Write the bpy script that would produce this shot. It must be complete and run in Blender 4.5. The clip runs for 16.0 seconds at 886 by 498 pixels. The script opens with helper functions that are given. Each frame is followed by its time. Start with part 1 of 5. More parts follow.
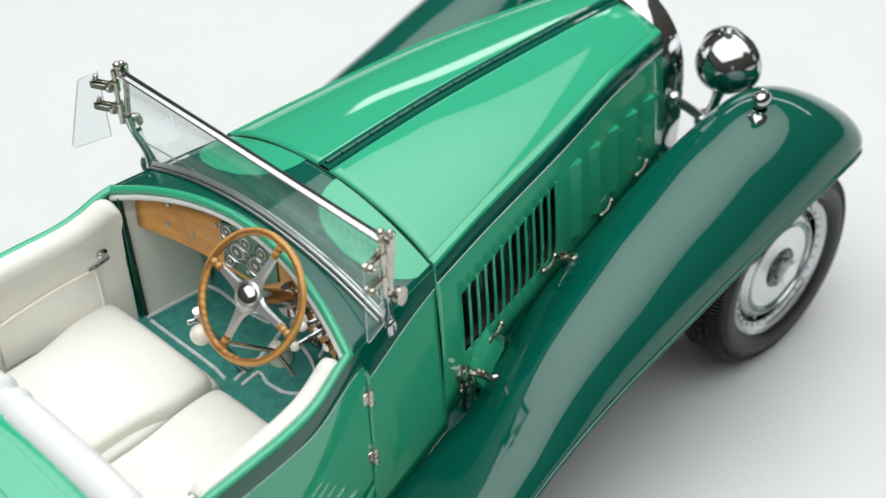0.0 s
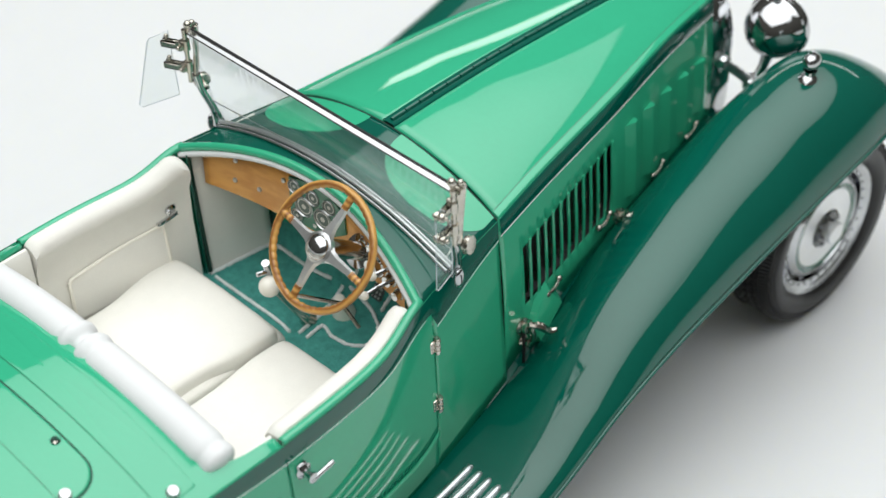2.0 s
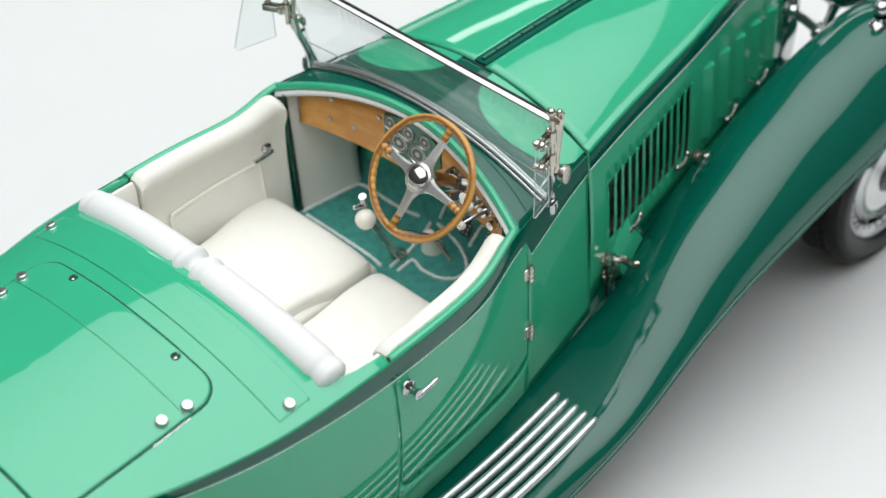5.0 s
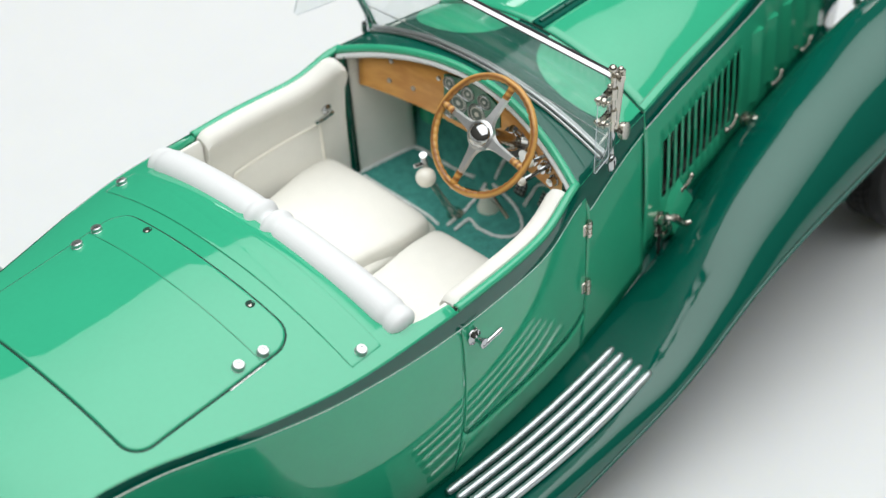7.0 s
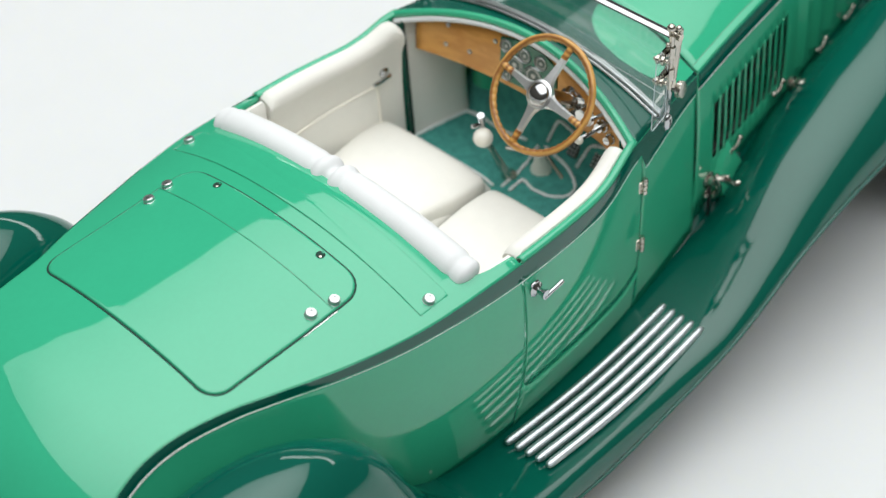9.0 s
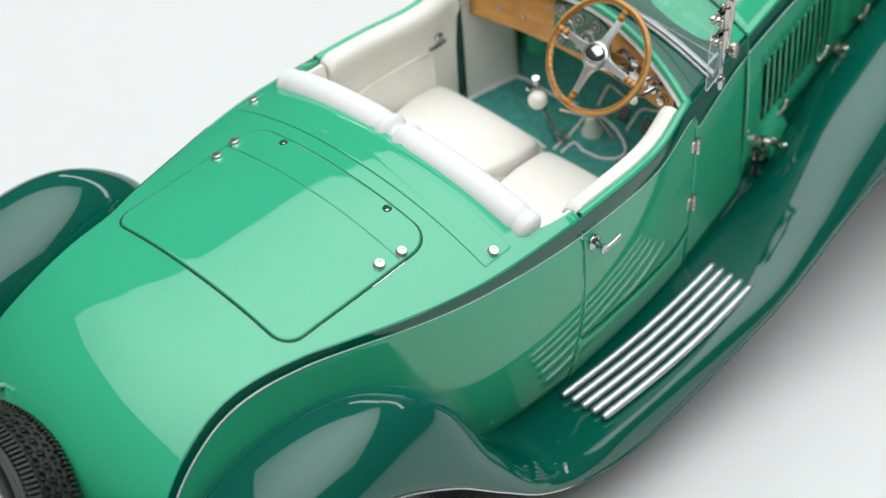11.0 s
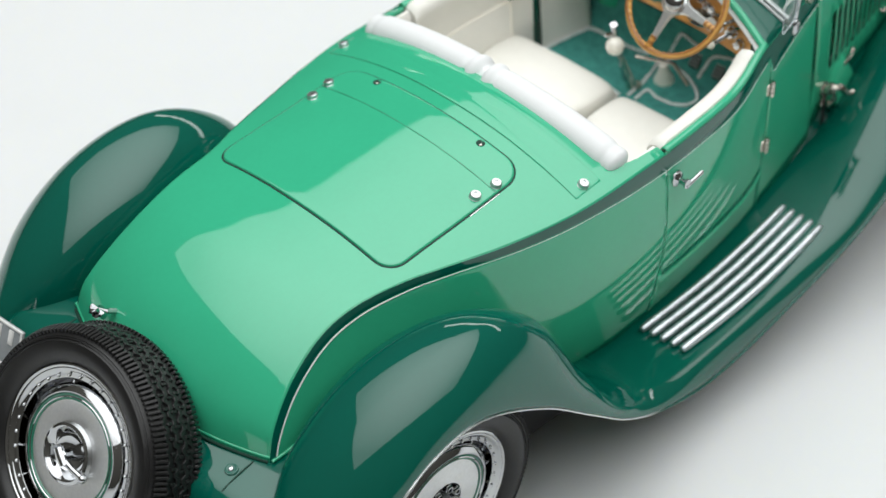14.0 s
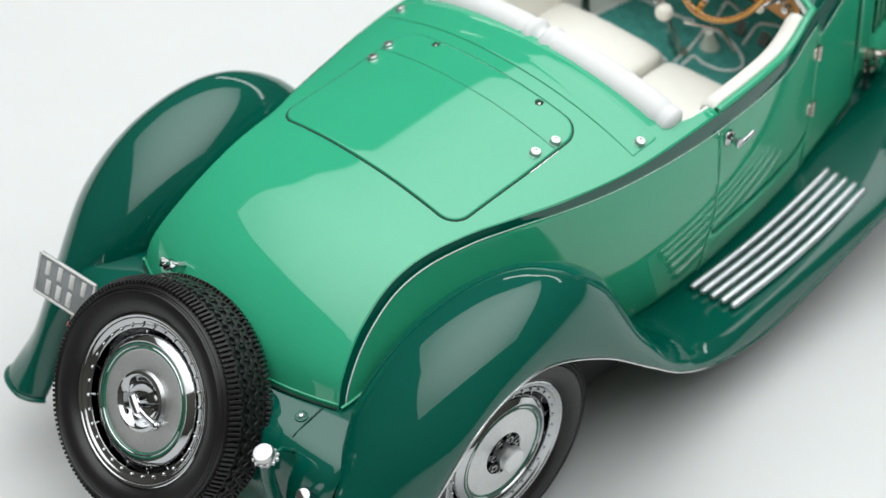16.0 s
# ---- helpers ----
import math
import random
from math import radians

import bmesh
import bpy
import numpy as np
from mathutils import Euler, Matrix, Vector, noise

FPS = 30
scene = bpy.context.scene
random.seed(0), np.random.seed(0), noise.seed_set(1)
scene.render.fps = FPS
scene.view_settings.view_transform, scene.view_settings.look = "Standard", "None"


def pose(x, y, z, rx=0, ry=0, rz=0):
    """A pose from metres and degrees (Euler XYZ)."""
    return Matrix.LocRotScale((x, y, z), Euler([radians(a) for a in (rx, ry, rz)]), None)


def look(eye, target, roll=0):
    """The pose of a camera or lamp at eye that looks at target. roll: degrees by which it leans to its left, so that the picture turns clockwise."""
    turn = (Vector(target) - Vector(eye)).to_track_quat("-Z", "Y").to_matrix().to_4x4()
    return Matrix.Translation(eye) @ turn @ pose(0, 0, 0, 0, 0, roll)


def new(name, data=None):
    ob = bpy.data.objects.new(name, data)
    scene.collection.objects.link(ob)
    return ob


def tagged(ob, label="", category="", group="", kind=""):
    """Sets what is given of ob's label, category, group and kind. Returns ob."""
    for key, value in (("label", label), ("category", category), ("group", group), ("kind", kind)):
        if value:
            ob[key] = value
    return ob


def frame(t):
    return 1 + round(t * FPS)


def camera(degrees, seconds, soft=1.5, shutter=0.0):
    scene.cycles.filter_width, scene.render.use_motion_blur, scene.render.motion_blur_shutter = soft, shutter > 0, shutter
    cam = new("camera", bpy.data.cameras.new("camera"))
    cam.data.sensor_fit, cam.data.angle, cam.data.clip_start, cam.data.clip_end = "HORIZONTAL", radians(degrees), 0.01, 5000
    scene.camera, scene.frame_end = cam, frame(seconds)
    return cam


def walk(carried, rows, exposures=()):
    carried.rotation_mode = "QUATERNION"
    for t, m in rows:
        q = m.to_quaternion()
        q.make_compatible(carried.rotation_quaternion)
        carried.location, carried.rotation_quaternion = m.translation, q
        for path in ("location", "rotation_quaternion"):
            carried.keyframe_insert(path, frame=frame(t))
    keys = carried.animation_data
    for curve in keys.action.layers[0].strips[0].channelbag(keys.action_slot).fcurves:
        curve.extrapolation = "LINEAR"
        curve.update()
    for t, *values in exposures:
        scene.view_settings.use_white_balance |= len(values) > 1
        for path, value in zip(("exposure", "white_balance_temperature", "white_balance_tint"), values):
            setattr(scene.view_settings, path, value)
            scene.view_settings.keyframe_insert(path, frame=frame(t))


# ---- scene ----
cam = camera(27.79, 16.0)
cam.data.dof.use_dof, cam.data.dof.focus_distance, cam.data.dof.aperture_fstop = True, 0.36, 17.0
ROWS = [
    (0.0, -0.03720, -0.22053, 0.30773, 49.000, 1.743, -45.407),
    (1.0, -0.04618, -0.22072, 0.30762, 48.973, 1.742, -45.358),
    (2.0, -0.05517, -0.22094, 0.30755, 48.945, 1.742, -45.310),
    (3.0, -0.06417, -0.22118, 0.30752, 48.916, 1.741, -45.262),
    (4.0, -0.07316, -0.22144, 0.30752, 48.886, 1.741, -45.214),
    (5.0, -0.08216, -0.22173, 0.30755, 48.855, 1.741, -45.166),
    (6.0, -0.09116, -0.22203, 0.30761, 48.823, 1.741, -45.119),
    (7.0, -0.10016, -0.22235, 0.30770, 48.789, 1.741, -45.071),
    (8.0, -0.10915, -0.22268, 0.30780, 48.755, 1.741, -45.024),
    (9.0, -0.11815, -0.22302, 0.30792, 48.720, 1.742, -44.977),
    (10.0, -0.12715, -0.22336, 0.30805, 48.683, 1.742, -44.931),
    (11.0, -0.13614, -0.22372, 0.30819, 48.646, 1.743, -44.884),
    (12.0, -0.14513, -0.22407, 0.30834, 48.607, 1.744, -44.838),
    (13.0, -0.15412, -0.22442, 0.30848, 48.568, 1.745, -44.792),
    (14.0, -0.16310, -0.22477, 0.30863, 48.527, 1.746, -44.747),
    (15.0, -0.17208, -0.22511, 0.30877, 48.485, 1.747, -44.701),
    (16.0, -0.18106, -0.22545, 0.30890, 48.443, 1.749, -44.656),
]
walk(cam, [(t, pose(x, y, z, rx, ry, rz)) for t, x, y, z, rx, ry, rz in ROWS])

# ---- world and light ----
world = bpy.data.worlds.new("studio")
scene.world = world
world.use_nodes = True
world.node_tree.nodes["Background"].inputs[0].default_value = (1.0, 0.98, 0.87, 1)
# ambient light set brighter overhead than at the horizon, with no ceiling built
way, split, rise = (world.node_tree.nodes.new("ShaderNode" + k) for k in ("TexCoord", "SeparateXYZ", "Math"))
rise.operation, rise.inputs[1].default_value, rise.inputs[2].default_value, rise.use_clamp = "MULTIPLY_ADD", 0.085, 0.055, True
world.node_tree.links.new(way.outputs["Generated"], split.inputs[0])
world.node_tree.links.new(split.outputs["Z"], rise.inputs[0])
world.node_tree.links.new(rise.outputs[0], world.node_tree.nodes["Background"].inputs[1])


def softbox(name, eye, target, sx, sy, watts, colour=(1, 1, 1)):
    d = bpy.data.lights.new(name, "AREA")
    d.shape, d.size, d.size_y, d.energy, d.color = "RECTANGLE", sx, sy, watts, colour
    ob = new(name, d)
    ob.matrix_world = look(eye, target)
    return ob


key = softbox("softbox_overhead", (0.141, -0.041, 0.85), (0.141, -0.041, 0), 1.43, 1.55, 15.2, (0.965, 0.99, 1.0))
key.matrix_world = pose(0.141, -0.041, 0.85, 0, 0, -26)
# the diffuser is brightest before its lamp and fades to the rim
nt = key.data
nt.use_nodes = True
nt = nt.node_tree
geo, off, length, square, fall, level = (nt.nodes.new("ShaderNode" + k) for k in ("NewGeometry", "VectorMath", "VectorMath", "Math", "Math", "Math"))
off.operation, off.inputs[1].default_value = "SUBTRACT", (0.5, 0.5, 0.0)
length.operation = "LENGTH"
square.operation, square.inputs[1].default_value = "POWER", 2.0
fall.operation, fall.inputs[1].default_value, fall.inputs[2].default_value = "MULTIPLY_ADD", -2.4, 1.42
level.operation, level.inputs[1].default_value = "MAXIMUM", 0.62
nt.links.new(geo.outputs["Parametric"], off.inputs[0])
nt.links.new(off.outputs["Vector"], length.inputs[0])
nt.links.new(length.outputs["Value"], square.inputs[0])
nt.links.new(square.outputs[0], fall.inputs[0])
nt.links.new(fall.outputs[0], level.inputs[0])
nt.links.new(level.outputs[0], nt.nodes["Emission"].inputs["Strength"])
strip = softbox("strip_light_front", (1.27, 0.44, 0.60), (0.16, -0.28, 0.06), 1.45, 0.08, 1.55, (1.0, 1.0, 1.0))
scene.view_settings.exposure = 0.0


# ---- materials ----
def material(name, colour, rough=0.5, metal=0.0, coat=0.0, grain=0.0, scale=200.0, bump=0.0, spec=0.5, trans=0.0, ior=1.45, film=1.68):
    """A surface with noise in its colour (grain) and relief (bump); scale counts per metre."""
    m = bpy.data.materials.new(name)
    m.use_nodes = True
    nt = m.node_tree
    b = nt.nodes["Principled BSDF"]
    b.inputs["Base Color"].default_value = (*colour, 1)
    b.inputs["Roughness"].default_value = rough
    b.inputs["Metallic"].default_value = metal
    b.inputs["Specular IOR Level"].default_value = spec
    b.inputs["IOR"].default_value = ior
    b.inputs["Transmission Weight"].default_value = trans
    b.inputs["Coat Weight"].default_value = coat
    b.inputs["Coat Roughness"].default_value = 0.035
    b.inputs["Coat IOR"].default_value = film
    if grain or bump:
        tc = nt.nodes.new("ShaderNodeTexCoord")
        n1 = nt.nodes.new("ShaderNodeTexNoise")
        n1.inputs["Scale"].default_value, n1.inputs["Detail"].default_value = scale, 6
        n2 = nt.nodes.new("ShaderNodeTexNoise")
        n2.inputs["Scale"].default_value, n2.inputs["Detail"].default_value = scale * 0.12, 3
        nt.links.new(tc.outputs["Object"], n1.inputs["Vector"])
        nt.links.new(tc.outputs["Object"], n2.inputs["Vector"])
        mix = nt.nodes.new("ShaderNodeMath")
        mix.operation = "ADD"
        nt.links.new(n1.outputs["Fac"], mix.inputs[0])
        nt.links.new(n2.outputs["Fac"], mix.inputs[1])
        if grain:
            ramp = nt.nodes.new("ShaderNodeValToRGB")
            e = ramp.color_ramp.elements
            e[0].position, e[1].position = 0.3, 0.75
            e[0].color = (*[c * (1 - grain) for c in colour], 1)
            e[1].color = (*[min(1, c * (1 + grain)) for c in colour], 1)
            half = nt.nodes.new("ShaderNodeMath")
            half.operation, half.inputs[1].default_value = "MULTIPLY", 0.5
            nt.links.new(mix.outputs[0], half.inputs[0])
            nt.links.new(half.outputs[0], ramp.inputs["Fac"])
            nt.links.new(ramp.outputs["Color"], b.inputs["Base Color"])
        if bump:
            bp = nt.nodes.new("ShaderNodeBump")
            bp.inputs["Strength"].default_value, bp.inputs["Distance"].default_value = bump, 0.0003
            nt.links.new(mix.outputs[0], bp.inputs["Height"])
            nt.links.new(bp.outputs["Normal"], b.inputs["Normal"])
    return m


GREEN = material("light_green_lacquer", (0.034, 0.40, 0.218), 0.35, coat=1.0, spec=0.0, grain=0.03, scale=900, bump=0.02)
DARK = material("dark_green_lacquer", (0.0008, 0.089, 0.061), 0.35, film=1.58, coat=1.0, spec=0.0, grain=0.05, scale=900, bump=0.02)
GAP = material("panel_gap", (0.003, 0.035, 0.022), 0.7)
SHUT = material("door_shut_line", (0.006, 0.075, 0.045), 0.6)
# body green darkened to stand in for shade along embossed lines
SEAM_SHADE = material("seam_shade_green", (0.020, 0.27, 0.145), 0.45, coat=0.5)
SILVER = material("silver_line_paint", (0.74, 0.76, 0.76), 0.3)
DISC = material("brushed_disc", (0.82, 0.83, 0.83), 0.42, metal=1.0, grain=0.08, scale=1500, bump=0.03)
EDGE = material("cut_acetate_edge", (0.66, 0.70, 0.76), 0.25)
WELL = material("dark_rim_well", (0.16, 0.16, 0.17), 0.22, metal=1.0, grain=0.2, scale=700, bump=0.05)
RING = material("wheel_ring_green", (0.010, 0.15, 0.09), 0.4, coat=0.6)
CAP = material("satin_hub_cap", (0.86, 0.87, 0.87), 0.55, metal=1.0, grain=0.05, scale=1500, bump=0.02)
SATIN = material("satin_nickel", (0.60, 0.61, 0.61), 0.36, metal=1.0, grain=0.1, scale=1200, bump=0.04)
CHROME = material("chrome", (0.54, 0.55, 0.56), 0.06, metal=1.0, grain=0.04, scale=600, bump=0.01)
STEEL = material("polished_steel", (0.72, 0.73, 0.73), 0.30, metal=1.0, grain=0.08, scale=800, bump=0.03)
TREAD = material("bright_tread_metal", (0.70, 0.73, 0.75), 0.42, metal=1.0, grain=0.05, scale=800, bump=0.02)
NICKEL = material("aged_nickel", (0.55, 0.52, 0.46), 0.2, metal=1.0, grain=0.2, scale=900, bump=0.05)
RUBBER = material("tyre_rubber", (0.012, 0.012, 0.012), 0.36, spec=0.5, grain=0.25, scale=1500, bump=0.10)
LEATHER = material("ivory_leather", (0.80, 0.788, 0.73), 0.55, spec=0.2, grain=0.03, scale=2500, bump=0.12)
PADDING = material("white_padding", (0.735, 0.748, 0.745), 0.62, grain=0.02, scale=2500, bump=0.10)
CARPET = material("green_carpet", (0.075, 0.325, 0.28), 0.95, grain=0.35, scale=4000, bump=0.7, spec=0.1)
PIPING = material("white_piping", (0.88, 0.91, 0.89), 0.9, grain=0.25, scale=3000, bump=0.5, spec=0.1)
BLACK = material("black_engine_bay", (0.012, 0.012, 0.013), 0.6, grain=0.4, scale=400)
IVORY = material("ivory_plastic", (0.86, 0.83, 0.74), 0.35, coat=0.3, grain=0.03, scale=600)
DIAL = material("dial_face", (0.09, 0.13, 0.11), 0.4, grain=0.2, scale=1500)
DIALMARK = material("dial_marking", (0.55, 0.55, 0.5), 0.5)
INSTRUMENT = material("instrument_green", (0.02, 0.16, 0.09), 0.4, coat=0.3, grain=0.1, scale=900)
LENS = material("lamp_lens_red", (0.35, 0.02, 0.02), 0.2, coat=0.6)
PLATE = material("plate_grey", (0.28, 0.30, 0.31), 0.5, grain=0.1, scale=900)
PLATEMARK = material("plate_marking", (0.72, 0.72, 0.70), 0.5)
PEDAL = material("dark_pedal", (0.09, 0.10, 0.10), 0.45, metal=0.6, grain=0.5, scale=900, bump=0.5)
PAPER = material("studio_paper", (0.69, 0.702, 0.70), 0.9, grain=0.015, scale=40, spec=0.15)


def wood_material(name, a, b, scale, stretch, rings=None):
    m = bpy.data.materials.new(name)
    m.use_nodes = True
    nt = m.node_tree
    bs = nt.nodes["Principled BSDF"]
    tc, mp = nt.nodes.new("ShaderNodeTexCoord"), nt.nodes.new("ShaderNodeMapping")
    mp.inputs["Scale"].default_value = stretch
    w = nt.nodes.new("ShaderNodeTexWave")
    w.inputs["Scale"].default_value, w.inputs["Distortion"].default_value = scale, 5
    w.inputs["Detail"].default_value, w.inputs["Detail Scale"].default_value = 4, 2
    if rings:
        # growth rings about the axis of that pose
        w.wave_type, w.rings_direction = "RINGS", "Z"
        w.inputs["Distortion"].default_value, w.inputs["Detail Scale"].default_value = 7, 0.25
        turn = rings.inverted()
        mp.inputs["Location"].default_value, mp.inputs["Rotation"].default_value = turn.translation, turn.to_euler()
    r = nt.nodes.new("ShaderNodeValToRGB")
    r.color_ramp.elements[0].color, r.color_ramp.elements[1].color = (*a, 1), (*b, 1)
    nt.links.new(tc.outputs["Object"], mp.inputs["Vector"])
    nt.links.new(mp.outputs["Vector"], w.inputs["Vector"])
    nt.links.new(w.outputs["Fac"], r.inputs["Fac"])
    nt.links.new(r.outputs["Color"], bs.inputs["Base Color"])
    bs.inputs["Roughness"].default_value, bs.inputs["Coat Weight"].default_value = 0.45, 0.35
    bs.inputs["Coat Roughness"].default_value = 0.15
    return m


WOOD = wood_material("dashboard_wood", (0.57, 0.245, 0.040), (0.72, 0.35, 0.075), 60, (1, 1, 3))
RIMWOOD = wood_material("steering_wood", (0.24, 0.085, 0.012), (0.62, 0.330, 0.080), 230, (1, 1, 1), rings=pose(0.1092, -0.0146, 0.0807) @ Vector((-0.80, -0.02, 0.60)).to_track_quat("Z", "Y").to_matrix().to_4x4())


def glass_material():
    m = bpy.data.materials.new("clear_acetate")
    m.use_nodes = True
    nt = m.node_tree
    nt.nodes.remove(nt.nodes["Principled BSDF"])
    t, g, x, f, p, k = (nt.nodes.new(n) for n in ("ShaderNodeBsdfTransparent", "ShaderNodeBsdfGlossy", "ShaderNodeMixShader", "ShaderNodeLayerWeight", "ShaderNodeMath", "ShaderNodeMath"))
    t.inputs["Color"].default_value = (0.95, 0.97, 0.97, 1)
    g.inputs["Roughness"].default_value = 0.02
    f.inputs["Blend"].default_value = 0.5
    p.operation, p.inputs[1].default_value = "POWER", 4.0
    k.operation, k.inputs[1].default_value, k.inputs[2].default_value = "MULTIPLY_ADD", 0.3, 0.045
    nt.links.new(f.outputs["Facing"], p.inputs[0])
    nt.links.new(p.outputs[0], k.inputs[0])
    nt.links.new(k.outputs[0], x.inputs[0])
    nt.links.new(t.outputs[0], x.inputs[1])
    nt.links.new(g.outputs[0], x.inputs[2])
    nt.links.new(x.outputs[0], nt.nodes["Material Output"].inputs[0])
    return m


GLASS = glass_material()

# the white table scatters light inside, which softens every shadow on it
table = PAPER.node_tree.nodes["Principled BSDF"]
table.inputs["Subsurface Weight"].default_value = 0.6
table.inputs["Subsurface Radius"].default_value = (1.0, 0.97, 0.82)
table.inputs["Subsurface Scale"].default_value = 0.015

# ---- building helpers: lengths in millimetres, +x to the car's nose, +y to its left ----
MM = 0.001


class Shape:
    """Gathers vertices and faces in millimetres."""

    def __init__(self):
        self.v, self.f = [], []

    def grid(self, rows, flip=False, close_u=False, close_v=False):
        rows = np.asarray(rows, float)
        n, m = rows.shape[:2]
        o = len(self.v)
        self.v += [tuple(p) for p in rows.reshape(-1, 3)]
        for i in range(n if close_u else n - 1):
            for j in range(m if close_v else m - 1):
                a, b = o + i * m + j, o + i * m + (j + 1) % m
                c, d = o + (i + 1) % n * m + (j + 1) % m, o + (i + 1) % n * m + j
                self.f.append((d, c, b, a) if flip else (a, b, c, d))
        return self

    def cap(self, ring, flip=False):
        o = len(self.v)
        self.v += [tuple(p) for p in ring]
        k = list(range(o, o + len(ring)))
        self.f.append(k[::-1] if flip else k)
        return self

    def tube(self, path, radius, n=10, caps=True, closed=False):
        p = np.asarray(path, float)
        rad = np.broadcast_to(np.asarray(radius, float), (len(p),))
        rings, side = [], None
        for i in range(len(p)):
            a = p[(i + 1) % len(p)] if closed else p[min(i + 1, len(p) - 1)]
            b = p[i - 1] if closed else p[max(i - 1, 0)]
            t = (a - b) / (np.linalg.norm(a - b) + 1e-9)
            if side is None:
                side = np.cross(t, (0.31, 0.17, 0.93))
            side = side - t * (side @ t)
            side /= np.linalg.norm(side) + 1e-9
            up = np.cross(t, side)
            ang = np.arange(n) * 2 * np.pi / n
            rings.append(p[i] + rad[i] * (np.cos(ang)[:, None] * side + np.sin(ang)[:, None] * up))
        self.grid(rings, close_v=True, close_u=closed)
        if caps and not closed:
            self.cap(rings[0]).cap(rings[-1], True)
        return self

    def lathe(self, profile, m=None, n=48, closed=False):
        """Turns (radius, height) round the local z axis, then places it by the matrix m."""
        rows = []
        for k in range(n):
            a = 2 * np.pi * k / n
            rows.append([(r * np.cos(a), r * np.sin(a), h) for r, h in profile])
        rows = place(rows, m)
        return self.grid(rows, close_u=True, close_v=closed)

    def box(self, c, s, m=None, b=0.0):
        """A box with centre c and sizes s, its edges cut by b."""
        x, y, z = (k / 2 for k in s)
        b = min(b, x * 0.9, y * 0.9, z * 0.9)
        def ring(h, k):
            return [(-x + b + k, -y + k, h), (x - b - k, -y + k, h), (x - k, -y + b + k, h), (x - k, y - b - k, h),
                    (x - b - k, y - k, h), (-x + b + k, y - k, h), (-x + k, y - b - k, h), (-x + k, -y + b + k, h)]
        rows = [ring(-z, b), ring(-z + b, 0), ring(z - b, 0), ring(z, b)]
        rows = place(np.array(rows) + np.array(c), m)
        self.grid(rows, close_v=True)
        return self.cap(rows[0], True).cap(rows[-1])

    def ball(self, c, r, n=16, squash=(1, 1, 1)):
        rows = []
        for i in range(n // 2 + 1):
            t = np.pi * i / (n // 2)
            rows.append([(c[0] + squash[0] * r * np.sin(t) * np.cos(a), c[1] + squash[1] * r * np.sin(t) * np.sin(a), c[2] + squash[2] * r * np.cos(t))
                         for a in np.arange(n) * 2 * np.pi / n])
        return self.grid(rows, close_v=True, flip=True)


def place(rows, m):
    rows = np.asarray(rows, float)
    if m is None:
        return rows
    a = np.array(m)
    return rows @ a[:3, :3].T + a[:3, 3]


def frame_to(origin, axis, up=(0, 0, 1)):
    """A matrix in millimetres whose z axis points along axis."""
    z = np.array(axis, float)
    z /= np.linalg.norm(z)
    x = np.cross(up, z)
    if np.linalg.norm(x) < 1e-6:
        x = np.array((1.0, 0, 0))
    x /= np.linalg.norm(x)
    m = np.eye(4)
    m[:3, 0], m[:3, 1], m[:3, 2], m[:3, 3] = x, np.cross(z, x), z, origin
    return m


def part(name, shape, mat, parent, label="", smooth=40, solid=0.0, weld=True, core=(0, 35)):
    """One mesh object under a thing or a part. solid: wall thickness in millimetres, laid inwards,
    towards the line along x at core (y, z)."""
    me = bpy.data.meshes.new(name)
    me.from_pydata([tuple(c * MM for c in v) for v in shape.v], [], shape.f)
    bm = bmesh.new()
    bm.from_mesh(me)
    if weld:
        bmesh.ops.remove_doubles(bm, verts=bm.verts, dist=0.02 * MM)
        if not solid:
            bmesh.ops.recalc_face_normals(bm, faces=bm.faces)
        else:
            bm.normal_update()
            out = sum(f.calc_area() * f.normal.dot(f.calc_center_median() - Vector((f.calc_center_median().x, core[0] * MM, core[1] * MM))) for f in bm.faces)
            if out < 0:
                bmesh.ops.reverse_faces(bm, faces=bm.faces)
    bm.to_mesh(me)
    bm.free()
    me.materials.append(mat)
    me.shade_smooth()
    if smooth < 180:
        me.set_sharp_from_angle(angle=radians(smooth))
    ob = new(name, me)
    ob.parent = parent
    if solid:
        md = ob.modifiers.new("thickness", "SOLIDIFY")
        md.thickness, md.offset = solid * MM, -1
    return tagged(ob, label)


def spline(pts, n):
    """n points along a smooth curve through pts, even in its index."""
    p = np.asarray(pts, float)
    q = np.vstack([2 * p[0] - p[1], p, 2 * p[-1] - p[-2]])
    out = []
    for t in np.linspace(0, len(p) - 1, n):
        i = min(int(t), len(p) - 2)
        u = t - i
        a, b, c, d = q[i:i + 4]
        out.append(0.5 * (2 * b + (c - a) * u + (2 * a - 5 * b + 4 * c - d) * u * u + (3 * b - a - 3 * c + d) * u ** 3))
    return np.array(out)


def curve_of_x(pts):
    """Smooth functions of x through rows (x, a, b, ...)."""
    s = spline(pts, 400)
    return lambda x: np.array([np.interp(x, s[:, 0], s[:, k]) for k in range(1, s.shape[1])])


# ---- setting ----
def build_setting():
    s = Shape()
    g = np.linspace(-1200, 1200, 25)
    s.grid([[(x, y, 0.0) for y in g] for x in g]).cap([(-1200, -1200, -15), (1200, -1200, -15), (1200, 1200, -15), (-1200, 1200, -15)])
    tagged(part("ground", s, PAPER, None), "plain white studio table paper under the model", "table", kind="structure")


build_setting()

car = tagged(new("model_car"), "two-tone green open-top vintage roadster scale model with ivory interior", "model car")

